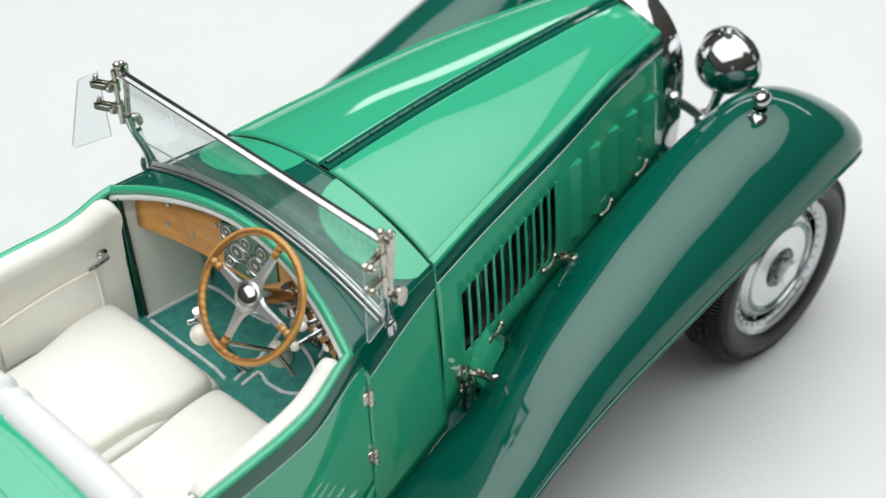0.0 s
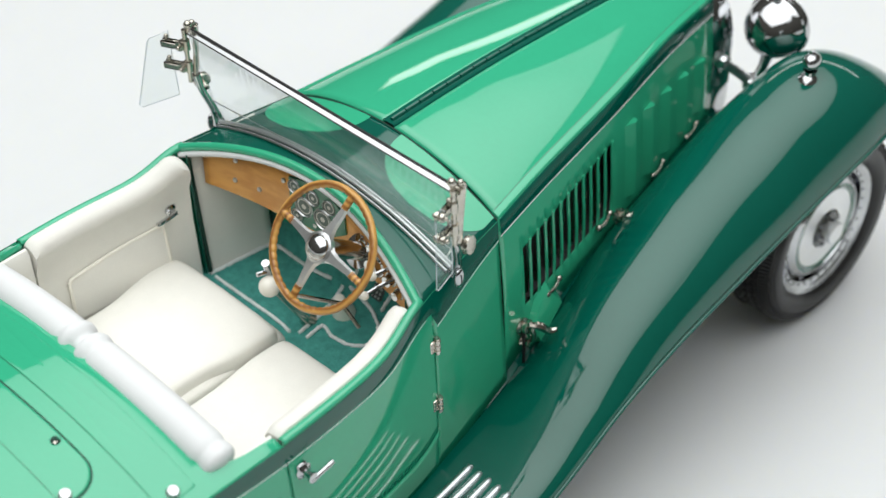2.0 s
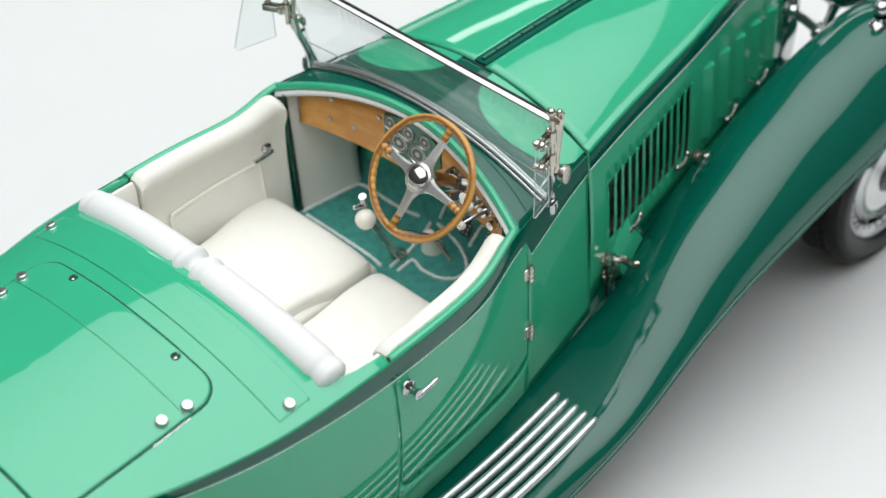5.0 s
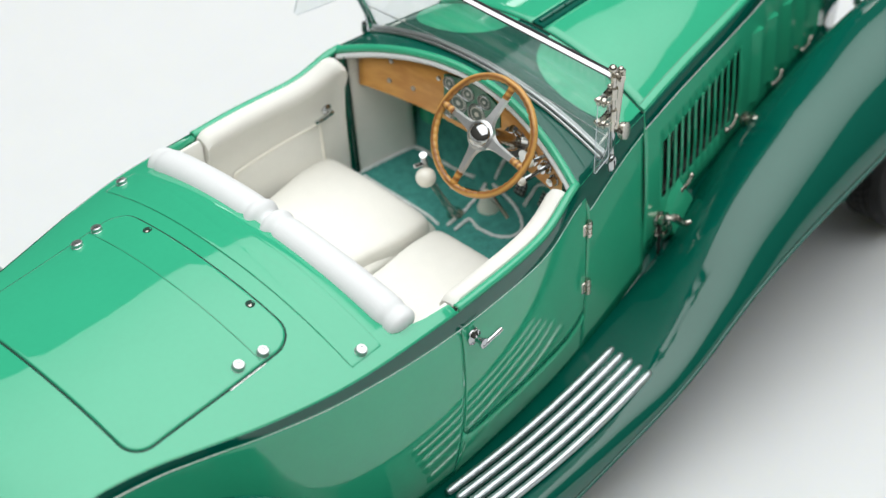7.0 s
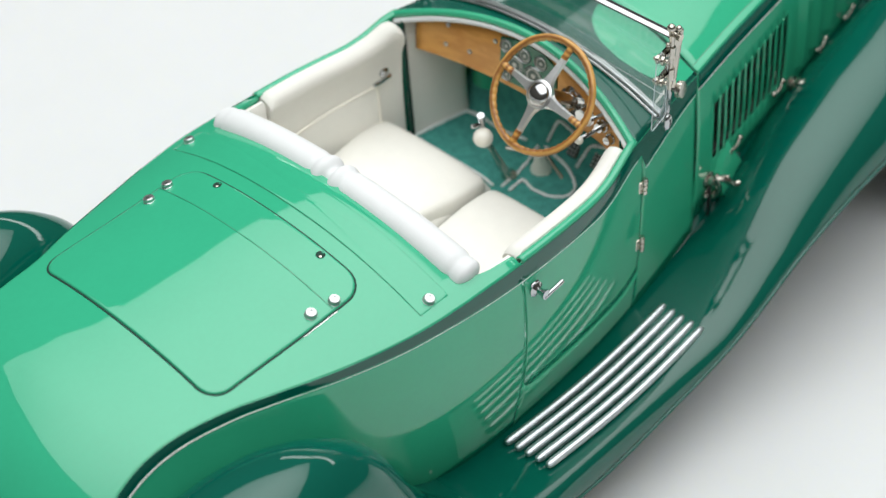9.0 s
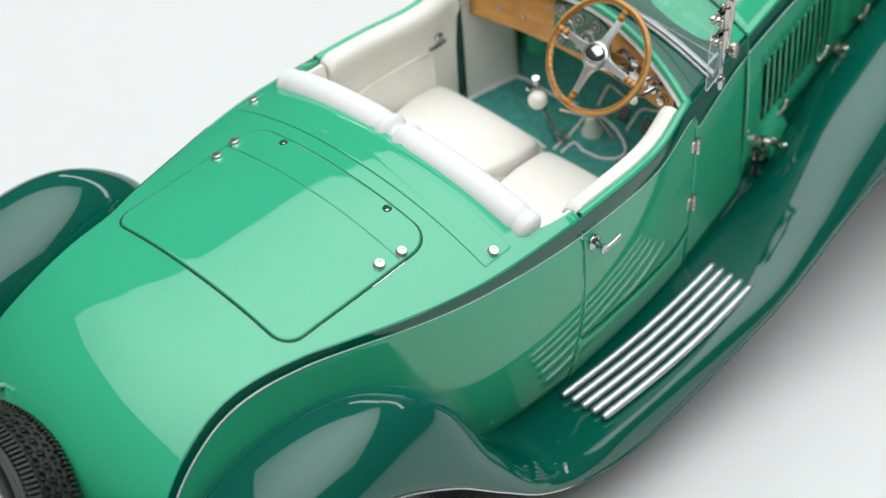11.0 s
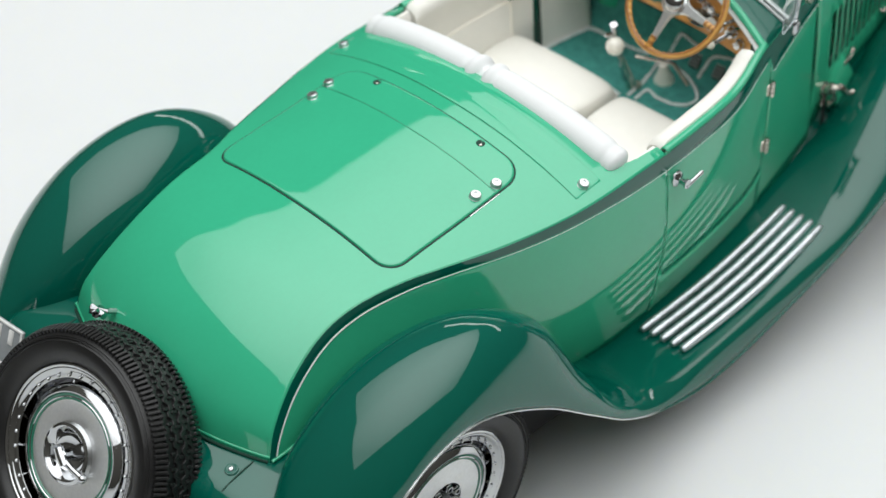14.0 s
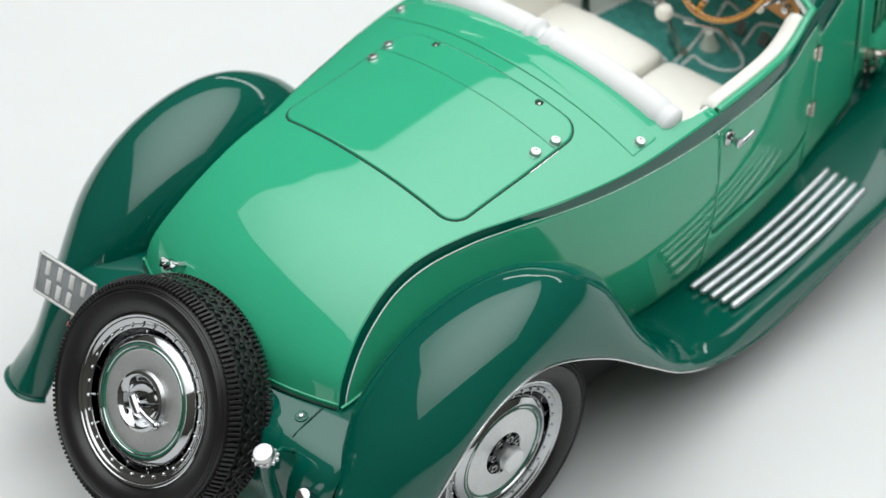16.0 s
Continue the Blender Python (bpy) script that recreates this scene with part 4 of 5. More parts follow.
    part("trim_ring", Shape().lathe([(10.95, -0.32), (11.15, -0.15), (11.35, -0.3)], m, 56).lathe([(11.8, -0.5), (12.0, -0.1), (12.25, -0.05), (12.5, -0.2), (13.2, -0.75), (13.65, -1.1), (13.8, -1.6), (13.8, -4.5)], m, 56), CHROME, rim, "chrome trim ring")
    part("rim_well", Shape().lathe([(13.7, -4.4), (14.8, -4.4), (14.85, -3.6)], m, 48), WELL, rim, "dark metal well between disc and rim")
    for k in range(32):
        a = 2 * np.pi * k / 32
        q = lambda r, h, b=a: place([(r * math.cos(b), r * math.sin(b), h)], m)[0]
        part("rivet", Shape().ball(q(15.35, -0.3), 0.38, 8), CHROME, rim)
        if k % 2 == 0:
            part("spoke", Shape().tube([q(13.7, -1.5), q(14.95, -2.0)], 0.2, 6), CHROME, rim)
    if nuts:
        part("hub", Shape().lathe([(5.1, -0.25), (5.0, -1.0), (2.6, -1.2), (0, -1.2)], m, 32), WELL, rim, "dark recessed hub flange")
        for k in range(8):
            a = 2 * np.pi * (k + 0.5) / 8
            part("nut", Shape().lathe([(0.5, 1.2), (0.55, 1.75), (0.9, 1.75), (1.1, 1.45), (1.1, 0.3)], frame_to(place([(3.85 * math.cos(a), 3.85 * math.sin(a), -1.2)], m)[0], m[:3, 2]), 6), CHROME, rim)
        part("cap", Shape().lathe([(0, 3.1), (2.6, 3.07), (2.95, 2.75), (2.9, 1.4), (2.2, 0.9), (2.0, -1.2)], m, 28), CAP, rim, "satin hub cap")
    else:
        part("hub", Shape().lathe([(6.4, -0.3), (6.2, 0.7), (5.6, 1.0), (5.0, 0.6), (4.5, -0.9), (3.4, -2.2), (1.8, -2.8), (0, -3.0)], m, 40), CHROME, rim, "chrome dished centre")
        p = lambda u, v, w: place([(u, v, w)], m)[0]
        b = Shape().lathe([(0, 3.0), (1.0, 3.0), (1.35, 2.6), (1.35, 0.5), (1.7, -2.2)], place_matrix(m, (0.2, -0.2, -0.6)), 16)
        b.tube([p(-1.0, 0.9, 1.9), p(0.2, -0.2, 1.9), p(1.8, -1.6, 1.9)], [1.05, 1.2, 1.05], 12)
        b.tube([p(0.6, -0.5, 2.0), p(3.4, -1.5, 1.5), p(5.9, -2.4, 0.7)], [0.85, 0.62, 0.62], 10)
        b.ball(p(6.0, -2.45, 0.7), 0.95, 10)
        part("spinner", b, CHROME, rim, "chrome locking lever")
    return rim


def place_matrix(m, off):
    k = np.eye(4)
    k[:3, 3] = off
    return np.array(m) @ k


# ---- tail fittings ----
def build_tail():
    rows = []
    for y in np.linspace(-43, 43, 33):
        k = 1 - (abs(y) / 43) ** 2
        drop = 1.2 * max(0, (abs(y) - 29) / 14) ** 1.5
        rows.append([(-22, y, 50.9), (-30 - 4 * k, y, 50.3 - drop * 0.3), (-37 - 3 * k, y, 49.6 - drop * 0.6), (-40 - 3 * k, y, 48.6 - drop), (-42 - 3 * k, y, 46 - drop), (-43.4 - 3 * k, y, 42), (-44 - 3 * k, y, 36), (-44 - 3 * k, y, 24)])
    part("rear_apron", Shape().grid(rows), DARK, car, "dark green lacquered rear apron", solid=0.6)
    for sy in (-1, 1):
        part("apron_seam", ribbon([(-31.5, sy * 28.9, 50.3), (-35, sy * 29.1, 50.1), (-39.5, sy * 29.4, 49.3), (-42.5, sy * 29.4, 47.6)], 0.4, (0, 0, 1), 0.05, 0.1), GAP, car, "dark seam across the apron")
        m = frame_to((-35.7, sy * 27.2, 50.12), (-0.1, 0, 1))
        bolt = part("apron_bolt", Shape().lathe([(0, 0.42), (0.4, 0.38), (0.55, 0.2), (0.58, -0.1)], m, 14), CHROME, car, "small chrome apron bolt")
        part("bolt_seat", Shape().lathe([(0.5, 0.06), (0.9, 0.04), (1.1, 0.16), (1.3, 0.12), (1.4, -0.1)], m, 20), DARK, bolt, "pressed dark green bolt seat")
        if sy > 0:
            m = frame_to((-50.2, 31.6, 46.2), (-0.9, -0.1, 0.3))
            part("plate_lamp", Shape().lathe([(0, 0.6), (0.6, 0.4), (0.8, 0), (0.8, -2.0), (0, -2.5)], m, 16), LENS, car, "small red lamp under the plate")
            part("plate_bracket", Shape().tube([(-49, 31.6, 47), (-47, 31.6, 51), (-43, 33, 46)], 0.8, 8), STEEL, car, "metal bracket of the plate")
            continue
        h = Shape().lathe([(0, 0.9), (1.9, 0.8), (2.1, 0.4), (2.1, -0.5), (2.3, -0.7), (2.3, -1.3), (1.7, -1.8), (0, -2)], frame_to((-49.5, sy * 32.6, 54.2), (-0.25, 0, 1)), 22)
        lamp = part("tail_lamp", h, SATIN, car, "round chrome tail lamp with a fluted collar on a stalk")
        for k in range(12):
            a = 2 * np.pi * k / 12
            part("collar_bead", Shape().ball((-49.2 + 2.25 * math.cos(a), sy * 32.6 + 2.25 * math.sin(a), 53.1), 0.5, 8), SATIN, lamp)
        part("lamp_stalk", Shape().tube([(-49.3, sy * 32.6, 52.4), (-49, sy * 32.3, 46), (-47.5, sy * 32, 36)], 1.5, 14).tube([(-48.5, sy * 32.6, 52), (-45, sy * 32, 51.6), (-41.5, sy * 31.7, 48)], 0.5, 8), DARK, car, "green lamp stalk")
    h = Shape()
    for a in (0, 60, 120):
        h.tube([(-33.4 - 1.5 * math.sin(radians(a)), 15.4 + 2 * math.cos(radians(a)), 62.6 + 0.8 * math.sin(radians(a))), (-33.4 + 1.5 * math.sin(radians(a)), 15.4 - 2 * math.cos(radians(a)), 62.6 - 0.8 * math.sin(radians(a)))], 0.8, 8)
    h.tube([(-33.4, 15.4, 62.6), (-29, 15, 60)], 0.6, 8)
    part("wing_nut", h, CHROME, car, "chrome wing nut on the tail")
    part("filler_cap", Shape().lathe([(0, 2.0), (1.4, 1.8), (1.8, 1.0), (1.8, -2), (1.4, -6)], frame_to((-45.8, -39.2, 44.0), (-0.5, -0.2, 0.85)), 18), CHROME, car, "chrome cap under the tail lamp")
    part("spare_bracket", Shape().tube([(-30, 0, 46), (-44, 0, 43)], 5, 20), DARK, car, "dark green spare wheel bracket")
    # registration plate with unreadable marks
    c, u, v = np.array((-49.1, 31.6, 56.4)), np.array((0.11, -0.99, -0.03)), np.array((0.4, 0.04, 0.91))
    u /= np.linalg.norm(u)
    v -= u * (u @ v)
    v /= np.linalg.norm(v)
    nrm = np.cross(u, v)
    m = np.eye(4)
    m[:3, 0], m[:3, 1], m[:3, 2], m[:3, 3] = u, v, nrm, c
    plate = part("number_plate", Shape().box((0, 0, 0), (17, 9.4, 0.8), m, 0.25), PLATE, car, "grey metal registration plate with raised bars")
    fr = Shape()
    for y in (4.5, -4.5):
        fr.box((0, y, 0.5), (17, 0.5, 0.5), m, 0.1)
    for x in (8.3, -8.3):
        fr.box((x, 0, 0.5), (0.5, 9.4, 0.5), m, 0.1)
    part("plate_frame", fr, PLATEMARK, plate, "light plate border")
    for row, xs in ((2.1, (-5.4, -1.8, 1.8, 5.4)), (-2.1, (-4.6, -1.4, 1.8))):
        for x in xs:
            part("plate_bar", Shape().box((x, row, 0.5), (1.35, 3.3, 0.35), m, 0.1), PLATEMARK, plate)


# ---- cockpit ----
def cushion(x0, x1, y0, y1, z0, z1, wave=0.0, n=18, swing=0.0, flare=0.0):
    """A plump seat pad with rounded edges and a curved front."""
    s = Shape()
    def sec(x, k):
        w, h = 1 - 0.10 * k ** 6, 1 - 0.55 * k ** 8
        a = np.linspace(0, 2 * np.pi, 36, endpoint=False)
        cy, cz, hy, hz = (y0 + y1) / 2, (z0 + z1) / 2, (y1 - y0) / 2 * w, (z1 - z0) / 2 * h
        out = []
        for t in a:
            c, sn = math.cos(t), math.sin(t)
            yy = cy + hy * math.copysign(abs(c) ** 0.28, c)
            zz = cz - (z1 - z0) / 2 * (1 - h) + hz * math.copysign(abs(sn) ** 0.36, sn)
            if sn > 0:
                zz += wave * math.cos((yy - cy) / hy * math.pi / 2) * (1 - k ** 4)
            f = min(1, max(0, (101 - x) / 14))
            f = f * f * (3 - 2 * f)
            yy += swing * f * (y1 - yy) / (y1 - y0) - flare * f * (yy - y0) / (y1 - y0)
            out.append((x, yy, zz))
        return out
    rows = []
    for k in np.linspace(-1, 1, n * 2):
        x = (x0 + x1) / 2 + (x1 - x0) / 2 * math.sin(k * math.pi / 2)
        rows.append(sec(x, max(0, k) if k > 0 else abs(k) * 0.8))
    return s.grid(rows, close_v=True).cap(rows[0]).cap(rows[-1])


def build_cockpit():
    s = Shape()
    rows = []
    for x, z, w in ((64, 40, 36), (96, 41, 36), (110, 41.8, 34.5), (124, 42, 34), (130.8, 42.2, 33.4), (132.6, 44.5, 33), (133.6, 49, 31.5), (134.6, 54.5, 31)):
        rows.append([(x, y, z) for y in np.linspace(-w, w, 20)])
    carpet = part("floor_carpet", s.grid(rows), CARPET, car, "dark green floor carpet")
    rise = [(96, 41.0), (110, 41.8), (124, 42.0), (130.8, 42.2), (132.6, 44.5), (133.6, 49.0), (134.6, 54.5)]

    def on_floor(x, y):
        return (x - 0.15, y, float(np.interp(x, [q[0] for q in rise], [q[1] for q in rise])) + 0.25)

    def on_toe(y, z):
        return (float(np.interp(z, [q[1] for q in rise], [q[0] for q in rise])) - 0.3, y, z)
    lines = [[on_floor(*q) for q in row] for row in (
        [(114.8, 31.6), (121, 30.7), (126, 29.9), (130.6, 29.0)], [(130.6, 29.0), (131.0, 25.7), (130.9, 19.8), (131.0, 14.2), (131.4, 9.5)],
        [(115, 30), (115, 19.7), (115, 9.4), (114.4, 4.5)], [(115.5, 2.7), (119, 3.0), (122, 3.4), (128.3, 5.0), (131.5, 5.8)],
        [(115.6, 0.4), (117.8, 0.6), (120.6, 0.4), (119.6, -3.4), (120.4, -8.1), (123.1, -11.0), (126.2, -10.6), (129.0, -7.6), (131.1, -2.5), (131.9, 4.0)])]
    lines += [[on_toe(*q) for q in row] for row in ([(3.7, 45.3), (2.5, 49.3), (1.2, 51.7), (-2.3, 51.1), (-5.0, 50.4)], [(-6.4, 43.4), (-7.4, 46.5), (-9.1, 49.8), (-12.9, 51.3), (-17.1, 52.1)])]
    for pts in lines:
        line = spline(pts, 90)
        line += np.array([[noise.noise((k * 0.9, c * 7.0, pts[0][1])) * 0.16 for c in range(3)] for k in range(90)])
        width = [0.40 + 0.13 * noise.noise((k * 0.7, 3.0, pts[0][0])) for k in range(90)]
        part("carpet_piping", Shape().tube(line, width, 7), PIPING, carpet, "pale fuzzy piping sewn on the carpet")
    # black sheet paints the darkness seen above the toe board
    bulk = [[(140.5, y, z) for y in np.linspace(-29, 29, 10)] for z in (40, 55, 70)]
    part("void_sheet", Shape().grid(bulk), BLACK, car, "black sheet standing in for the dark void behind the footwell", solid=0.8)
    part("footwell_housing", Shape().lathe([(0, 14), (3.4, 13.6), (4.6, 12.2), (4.8, 10), (4.8, 0)], frame_to((137.0, 26.5, 50), (0, 0, 1)), 28), GREEN, car, "light green rounded housing under the dashboard")
    # side lining before the doors
    for sy in (-1, 1):
        rows = [[(x, sy * (belt_at(x)[0] - 2.3 - 0.05 * (76 - z) + 0.5 * math.sin(math.pi * min(1, max(0, (z - 40) / 26)))), z) for z in np.linspace(40, 76 + (x - 114.5) * 0.1, 18)] for x in np.linspace(115.3, 131.6, 10)]
        kick = part("kick_panel", Shape().grid(rows, flip=sy > 0), LEATHER, car, "ivory leather footwell lining", solid=0.5)
        roll = [(x, sy * (belt_at(x)[0] - 2.9), 69.6) for x in np.linspace(115.6, 121.5, 10)]
        part("lining_roll", Shape().tube(roll, 0.55, 8), LEATHER, kick, "ivory piping across the footwell lining")
        gap = [(115.0, sy * (belt_at(114.6)[0] - 3.2 - 0.06 * (76 - z)), z) for z in np.linspace(30, 75, 12)]
        edge = [(114.35, sy * (belt_at(113.9)[0] - 3.9 - 0.02 * (76 - z)), z) for z in np.linspace(40, 75.0, 12)]
        part("door_edge", Shape().tube(edge, 0.22, 8), DARK, car, "dark green edge of the door")
        part("lining_gap", Shape().tube(gap, 0.5, 6), GAP, car, "dark gap beside the door lining")
    # seats
    for y0, y1, top in ((0.6, 35.0, 50.6), (-34.5, -0.6, 49.0)):
        seat = part("seat_cushion", cushion(68, 109.0, y0, y1, 42.6, top, 0.9, swing=1.8 if y0 > 0 else 0.0, flare=2.0 if y0 > 0 else 1.2), LEATHER, car, "ivory leather seat cushion")
        part("seat_base", cushion(68, 111.2, y0 + 0.2, y1 - 0.2, 39, top - 3.4, flare=1.8 if y0 > 0 else 1.0), LEATHER, seat, "ivory leather roll under the seat cushion")
    rows = []
    for x, z in ((72, 48), (67.5, 60), (66, 66), (65.5, 70)):
        rows.append([(x, y, 48 + (z - 48) * (0.86 + 0.14 * (1 - (y / 36) ** 2))) for y in np.linspace(-36, 36, 16)])
    part("seat_back", Shape().grid(rows), LEATHER, car, "ivory leather seat back", solid=2.0)
    prof = []
    for k in np.concatenate([np.linspace(0, 0.03, 14), np.linspace(0.03, 0.97, 130)[1:-1], np.linspace(0.97, 1, 14)]):
        y = -37.8 + 75.6 * k
        e = min(k, 1 - k)
        end = min(1, max(0, (e - 0.046) / 0.02))
        r = 3.80 + 0.22 * end * end * (3 - 2 * end)
        r -= 0.24 * math.exp(-((e - 0.046) / 0.005) ** 2)
        r *= math.sqrt(max(0.05, 1 - (1 - min(1, e / 0.022)) ** 2)) ** 0.8
        r -= 1.8 * math.exp(-((k - 0.5) / 0.012) ** 2)
        r += 0.35 * math.exp(-((abs(k - 0.5) - 0.032) / 0.014) ** 2) - 0.4 * math.exp(-((abs(k - 0.5) - 0.055) / 0.008) ** 2)
        prof.append((y, r))
    path = [(64.6 - 1.2 * (1 - (y / 38) ** 2), y, 70.9 + 5.6 * (1 - abs(y / 38) ** 2.2)) for y, r in prof]
    part("seat_bolster", Shape().tube(path, [r for y, r in prof], 36), PADDING, car, "white padded roll along the seat back", smooth=75)
    # dashboard
    rows = []
    for y in np.linspace(-34.0, 32.0, 40):
        u = y / 37.5
        e = 116 + 7.0 * (1 - u * u)
        top = scuttle_point(u, 0)[2] - 1.6
        low = 67.5 - 1.5 * (1 - abs(u))
        rows.append([(e + 0.6, y, top), (e + 0.3, y, (top + low) / 2), (e, y, low), (e + 1.2, y, low - 0.4)])
    dashboard = part("dashboard", Shape().grid(rows), WOOD, car, "honey-brown wooden dashboard", solid=1.0)

    def dash(y, z, out=0.0):
        u = y / 37.5
        return np.array((116 + 7.0 * (1 - u * u) - 0.6 - out, y, z))
    ring = [dash(y, z, 0.5) for y, z in ((8.4, 78.4), (8.8, 67.2), (1, 67.3), (-4, 69.0), (-8.5, 72.4), (-8.2, 77.6), (-4, 79.6), (2, 79.9))]
    back = [p + np.array((0.9, 0, 0)) for p in ring]
    part("instrument_panel", Shape().grid([ring, back], close_v=True).cap(ring), INSTRUMENT, dashboard, "green instrument panel")
    for y, z, r in ((6.6, 76.9, 1.7), (4.2, 72.8, 2.5), (1.2, 76.6, 1.8), (-3.8, 76.9, 1.8), (-1.4, 72.4, 2.5), (6.6, 69.2, 1.6)):
        m = frame_to(dash(y, z, 0.55), (-1, -0.1, 0.05))
        g = part("gauge", Shape().lathe([(r * 0.88, 0.3), (r * 0.94, 0.55), (r, 0.4), (r, -0.2)], m, 24), SATIN, car, "round metal-rimmed gauge")
        part("dial", Shape().lathe([(0, 0.2), (r * 0.9, 0.2)], m, 20), DIAL, g, "dark dial")
        part("dial_ring", Shape().lathe([(r * 0.62, 0.24), (r * 0.74, 0.24)], m, 20).lathe([(0, 0.3), (r * 0.25, 0.3)], m, 12), DIALMARK, g, "pale dial markings")
    for y, z in ((23.1, 76.0), (23.9, 70.4), (17.5, 70.6), (10.2, 76.4), (1.5, 69.0)):
        part("dash_knob", Shape().lathe([(0, 0.32), (0.35, 0.3), (0.55, 0.15), (0.6, -0.2)], frame_to(dash(y, z, 0.6 if y < 9 else 0.3), (-1, 0, 0)), 14), SATIN, dashboard, "small flat metal dashboard knob")
    for y, z, r in ((-14.5, 73.8, 1.4), (-18.6, 71.2, 2.6), (-24.5, 72.0, 1.6), (-27.5, 70.5, 1.3)):
        part("dash_switch", Shape().lathe([(0, 2.2), (r * 0.7, 2.0), (r * 0.8, 0.8), (r, 0.6), (r, 0)], frame_to(dash(y, z, 0.2), (-1, 0, 0.1)), 18), CHROME, dashboard, "chrome switch on the dashboard")
    # steering wheel
    c = np.array((109.2, -14.6, 80.7))
    a = np.array((-0.80, -0.02, 0.60))
    m = frame_to(c, a)
    R = 12.4
    pts, rad = [], []
    for k in range(384):
        t = 2 * np.pi * k / 384
        wave = 0.5 + 0.5 * math.cos(48 * t)
        pts.append(place([((R + 0.07 * wave) * math.cos(t), (R + 0.07 * wave) * math.sin(t), -1.2)], m)[0])
        rad.append(0.82 - 0.07 * wave)
    wheel = part("steering_wheel", Shape().tube(pts, rad, 12, closed=True), RIMWOOD, car, "wooden steering wheel rim with finger grips")
    part("hub", Shape().lathe([(0, 1.8), (1.4, 1.6), (2.3, 1.0), (2.7, 0.3), (2.7, 0)], m, 32), CHROME, wheel, "domed chrome hub")
    part("hub_ring", Shape().lathe([(2.7, 0.2), (3.2, 0), (3.2, -1.2), (2, -2)], m, 32), STEEL, wheel, "steel hub ring")
    for deg in (80, 170, 260, 350):
        t = radians(deg)
        d = np.array((math.cos(t), math.sin(t), 0))
        w = np.array((-math.sin(t), math.cos(t), 0))
        rows = []
        for r, h, z in ((2.6, 1.9, -0.4), (3.6, 1.35, -0.45), (4.8, 1.05, -0.55), (8.4, 0.8, -0.95), (9.7, 0.78, -1.1)):
            rows.append(place([d * r - w * h + (0, 0, z - 0.4), d * r - w * h * 0.7 + (0, 0, z + 0.35), d * r + w * h * 0.7 + (0, 0, z + 0.35), d * r + w * h + (0, 0, z - 0.4)], m))
        part("spoke", Shape().grid(rows, close_v=True), DISC, wheel, "polished steel spoke")
        part("spoke_grip", Shape().tube(place([d * 9.1 + (0, 0, -1.0), d * 10.6 + (0, 0, -1.1), d * 12.4 + (0, 0, -1.2)], m), [0.78, 0.75, 0.9], 10), RIMWOOD, wheel, "wooden spoke end")
    part("steering_column", Shape().tube([c - a * 1.5, c - a * 12, c - a * 20], [1.9, 1.9, 1.6], 18), NICKEL, car, "metal steering column")
    col = c - a * 13.5
    part("column_flange", Shape().lathe([(2, 0.6), (3.6, 0.4), (3.8, 0), (3.8, -1)], frame_to(col, a), 22), CHROME, car, "chrome column flange")
    for base, tip in (((119, -26.0, 73.6), (112.4, -23.4, 71.2)), ((118.6, -25.2, 75.8), (114.6, -23.6, 75.0))):
        lever = part("control_lever", Shape().tube([base, tip], 0.5, 8), CHROME, car, "thin chrome control lever")
        part("lever_knob", Shape().ball(tip, 1.0, 12), IVORY, lever, "small ivory lever knob")
    # gear lever and other floor controls
    gear = part("gear_lever", Shape().tube([(119.2, 4.0, 42), (112.5, 2.2, 54), (109, 1.5, 60)], [1.0, 0.75, 0.65], 10).lathe([(2.0, 0), (1.4, 1.0), (1.0, 1.8)], frame_to((119.4, 4.2, 42.2), (-0.5, -0.2, 1)), 14), NICKEL, car, "dark metal gear lever")
    part("gear_knob", Shape().ball((108.2, 1.4, 61.2), 2.3, 20), IVORY, gear, "round ivory gear knob")
    part("brake_lever", Shape().tube([(120, 7.5, 42), (110, 3.2, 62), (108.8, 2.6, 66.5)], [0.7, 0.7, 0.9], 10).tube([(107.0, 3.6, 63.8), (109.6, 2.8, 63.6)], 0.55, 8), CHROME, car, "chrome handbrake lever")
    part("cross_rod", Shape().tube([(113, -1, 57), (119, -8, 55), (120, -12, 50)], 0.5, 8), NICKEL, car, "thin dark control rod")
    part("floor_boot", Shape().lathe([(0, 6), (1.1, 5.8), (1.4, 4.2), (1.9, 2.0), (2.6, 0.5), (2.6, 0)], frame_to((126.3, 0.2, 42.2), (-0.25, -0.1, 1)), 20), IVORY, car, "ivory bell-shaped lever boot")
    for y in (-4.2, -11.6):
        turn = Matrix.Translation((133, y, 47)) @ Matrix.Rotation(0.6, 4, "Y") @ Matrix.Translation((-133, -y, -47))
        pedal = part("pedal", Shape().box((133, y, 47), (0.9, 3.2, 4.4), np.array(turn), 0.35).tube([(133.4, y, 46.5), (138, y, 52)], 0.55, 7), PEDAL, car, "dark metal foot pedal")
        for a in (-1.0, 0.0, 1.0):
            for b in (-1.5, -0.5, 0.5, 1.5):
                part("stud", Shape().ball(np.array(turn @ Vector((132.55, y + a, 47 + b))), 0.3, 8), SATIN, pedal)


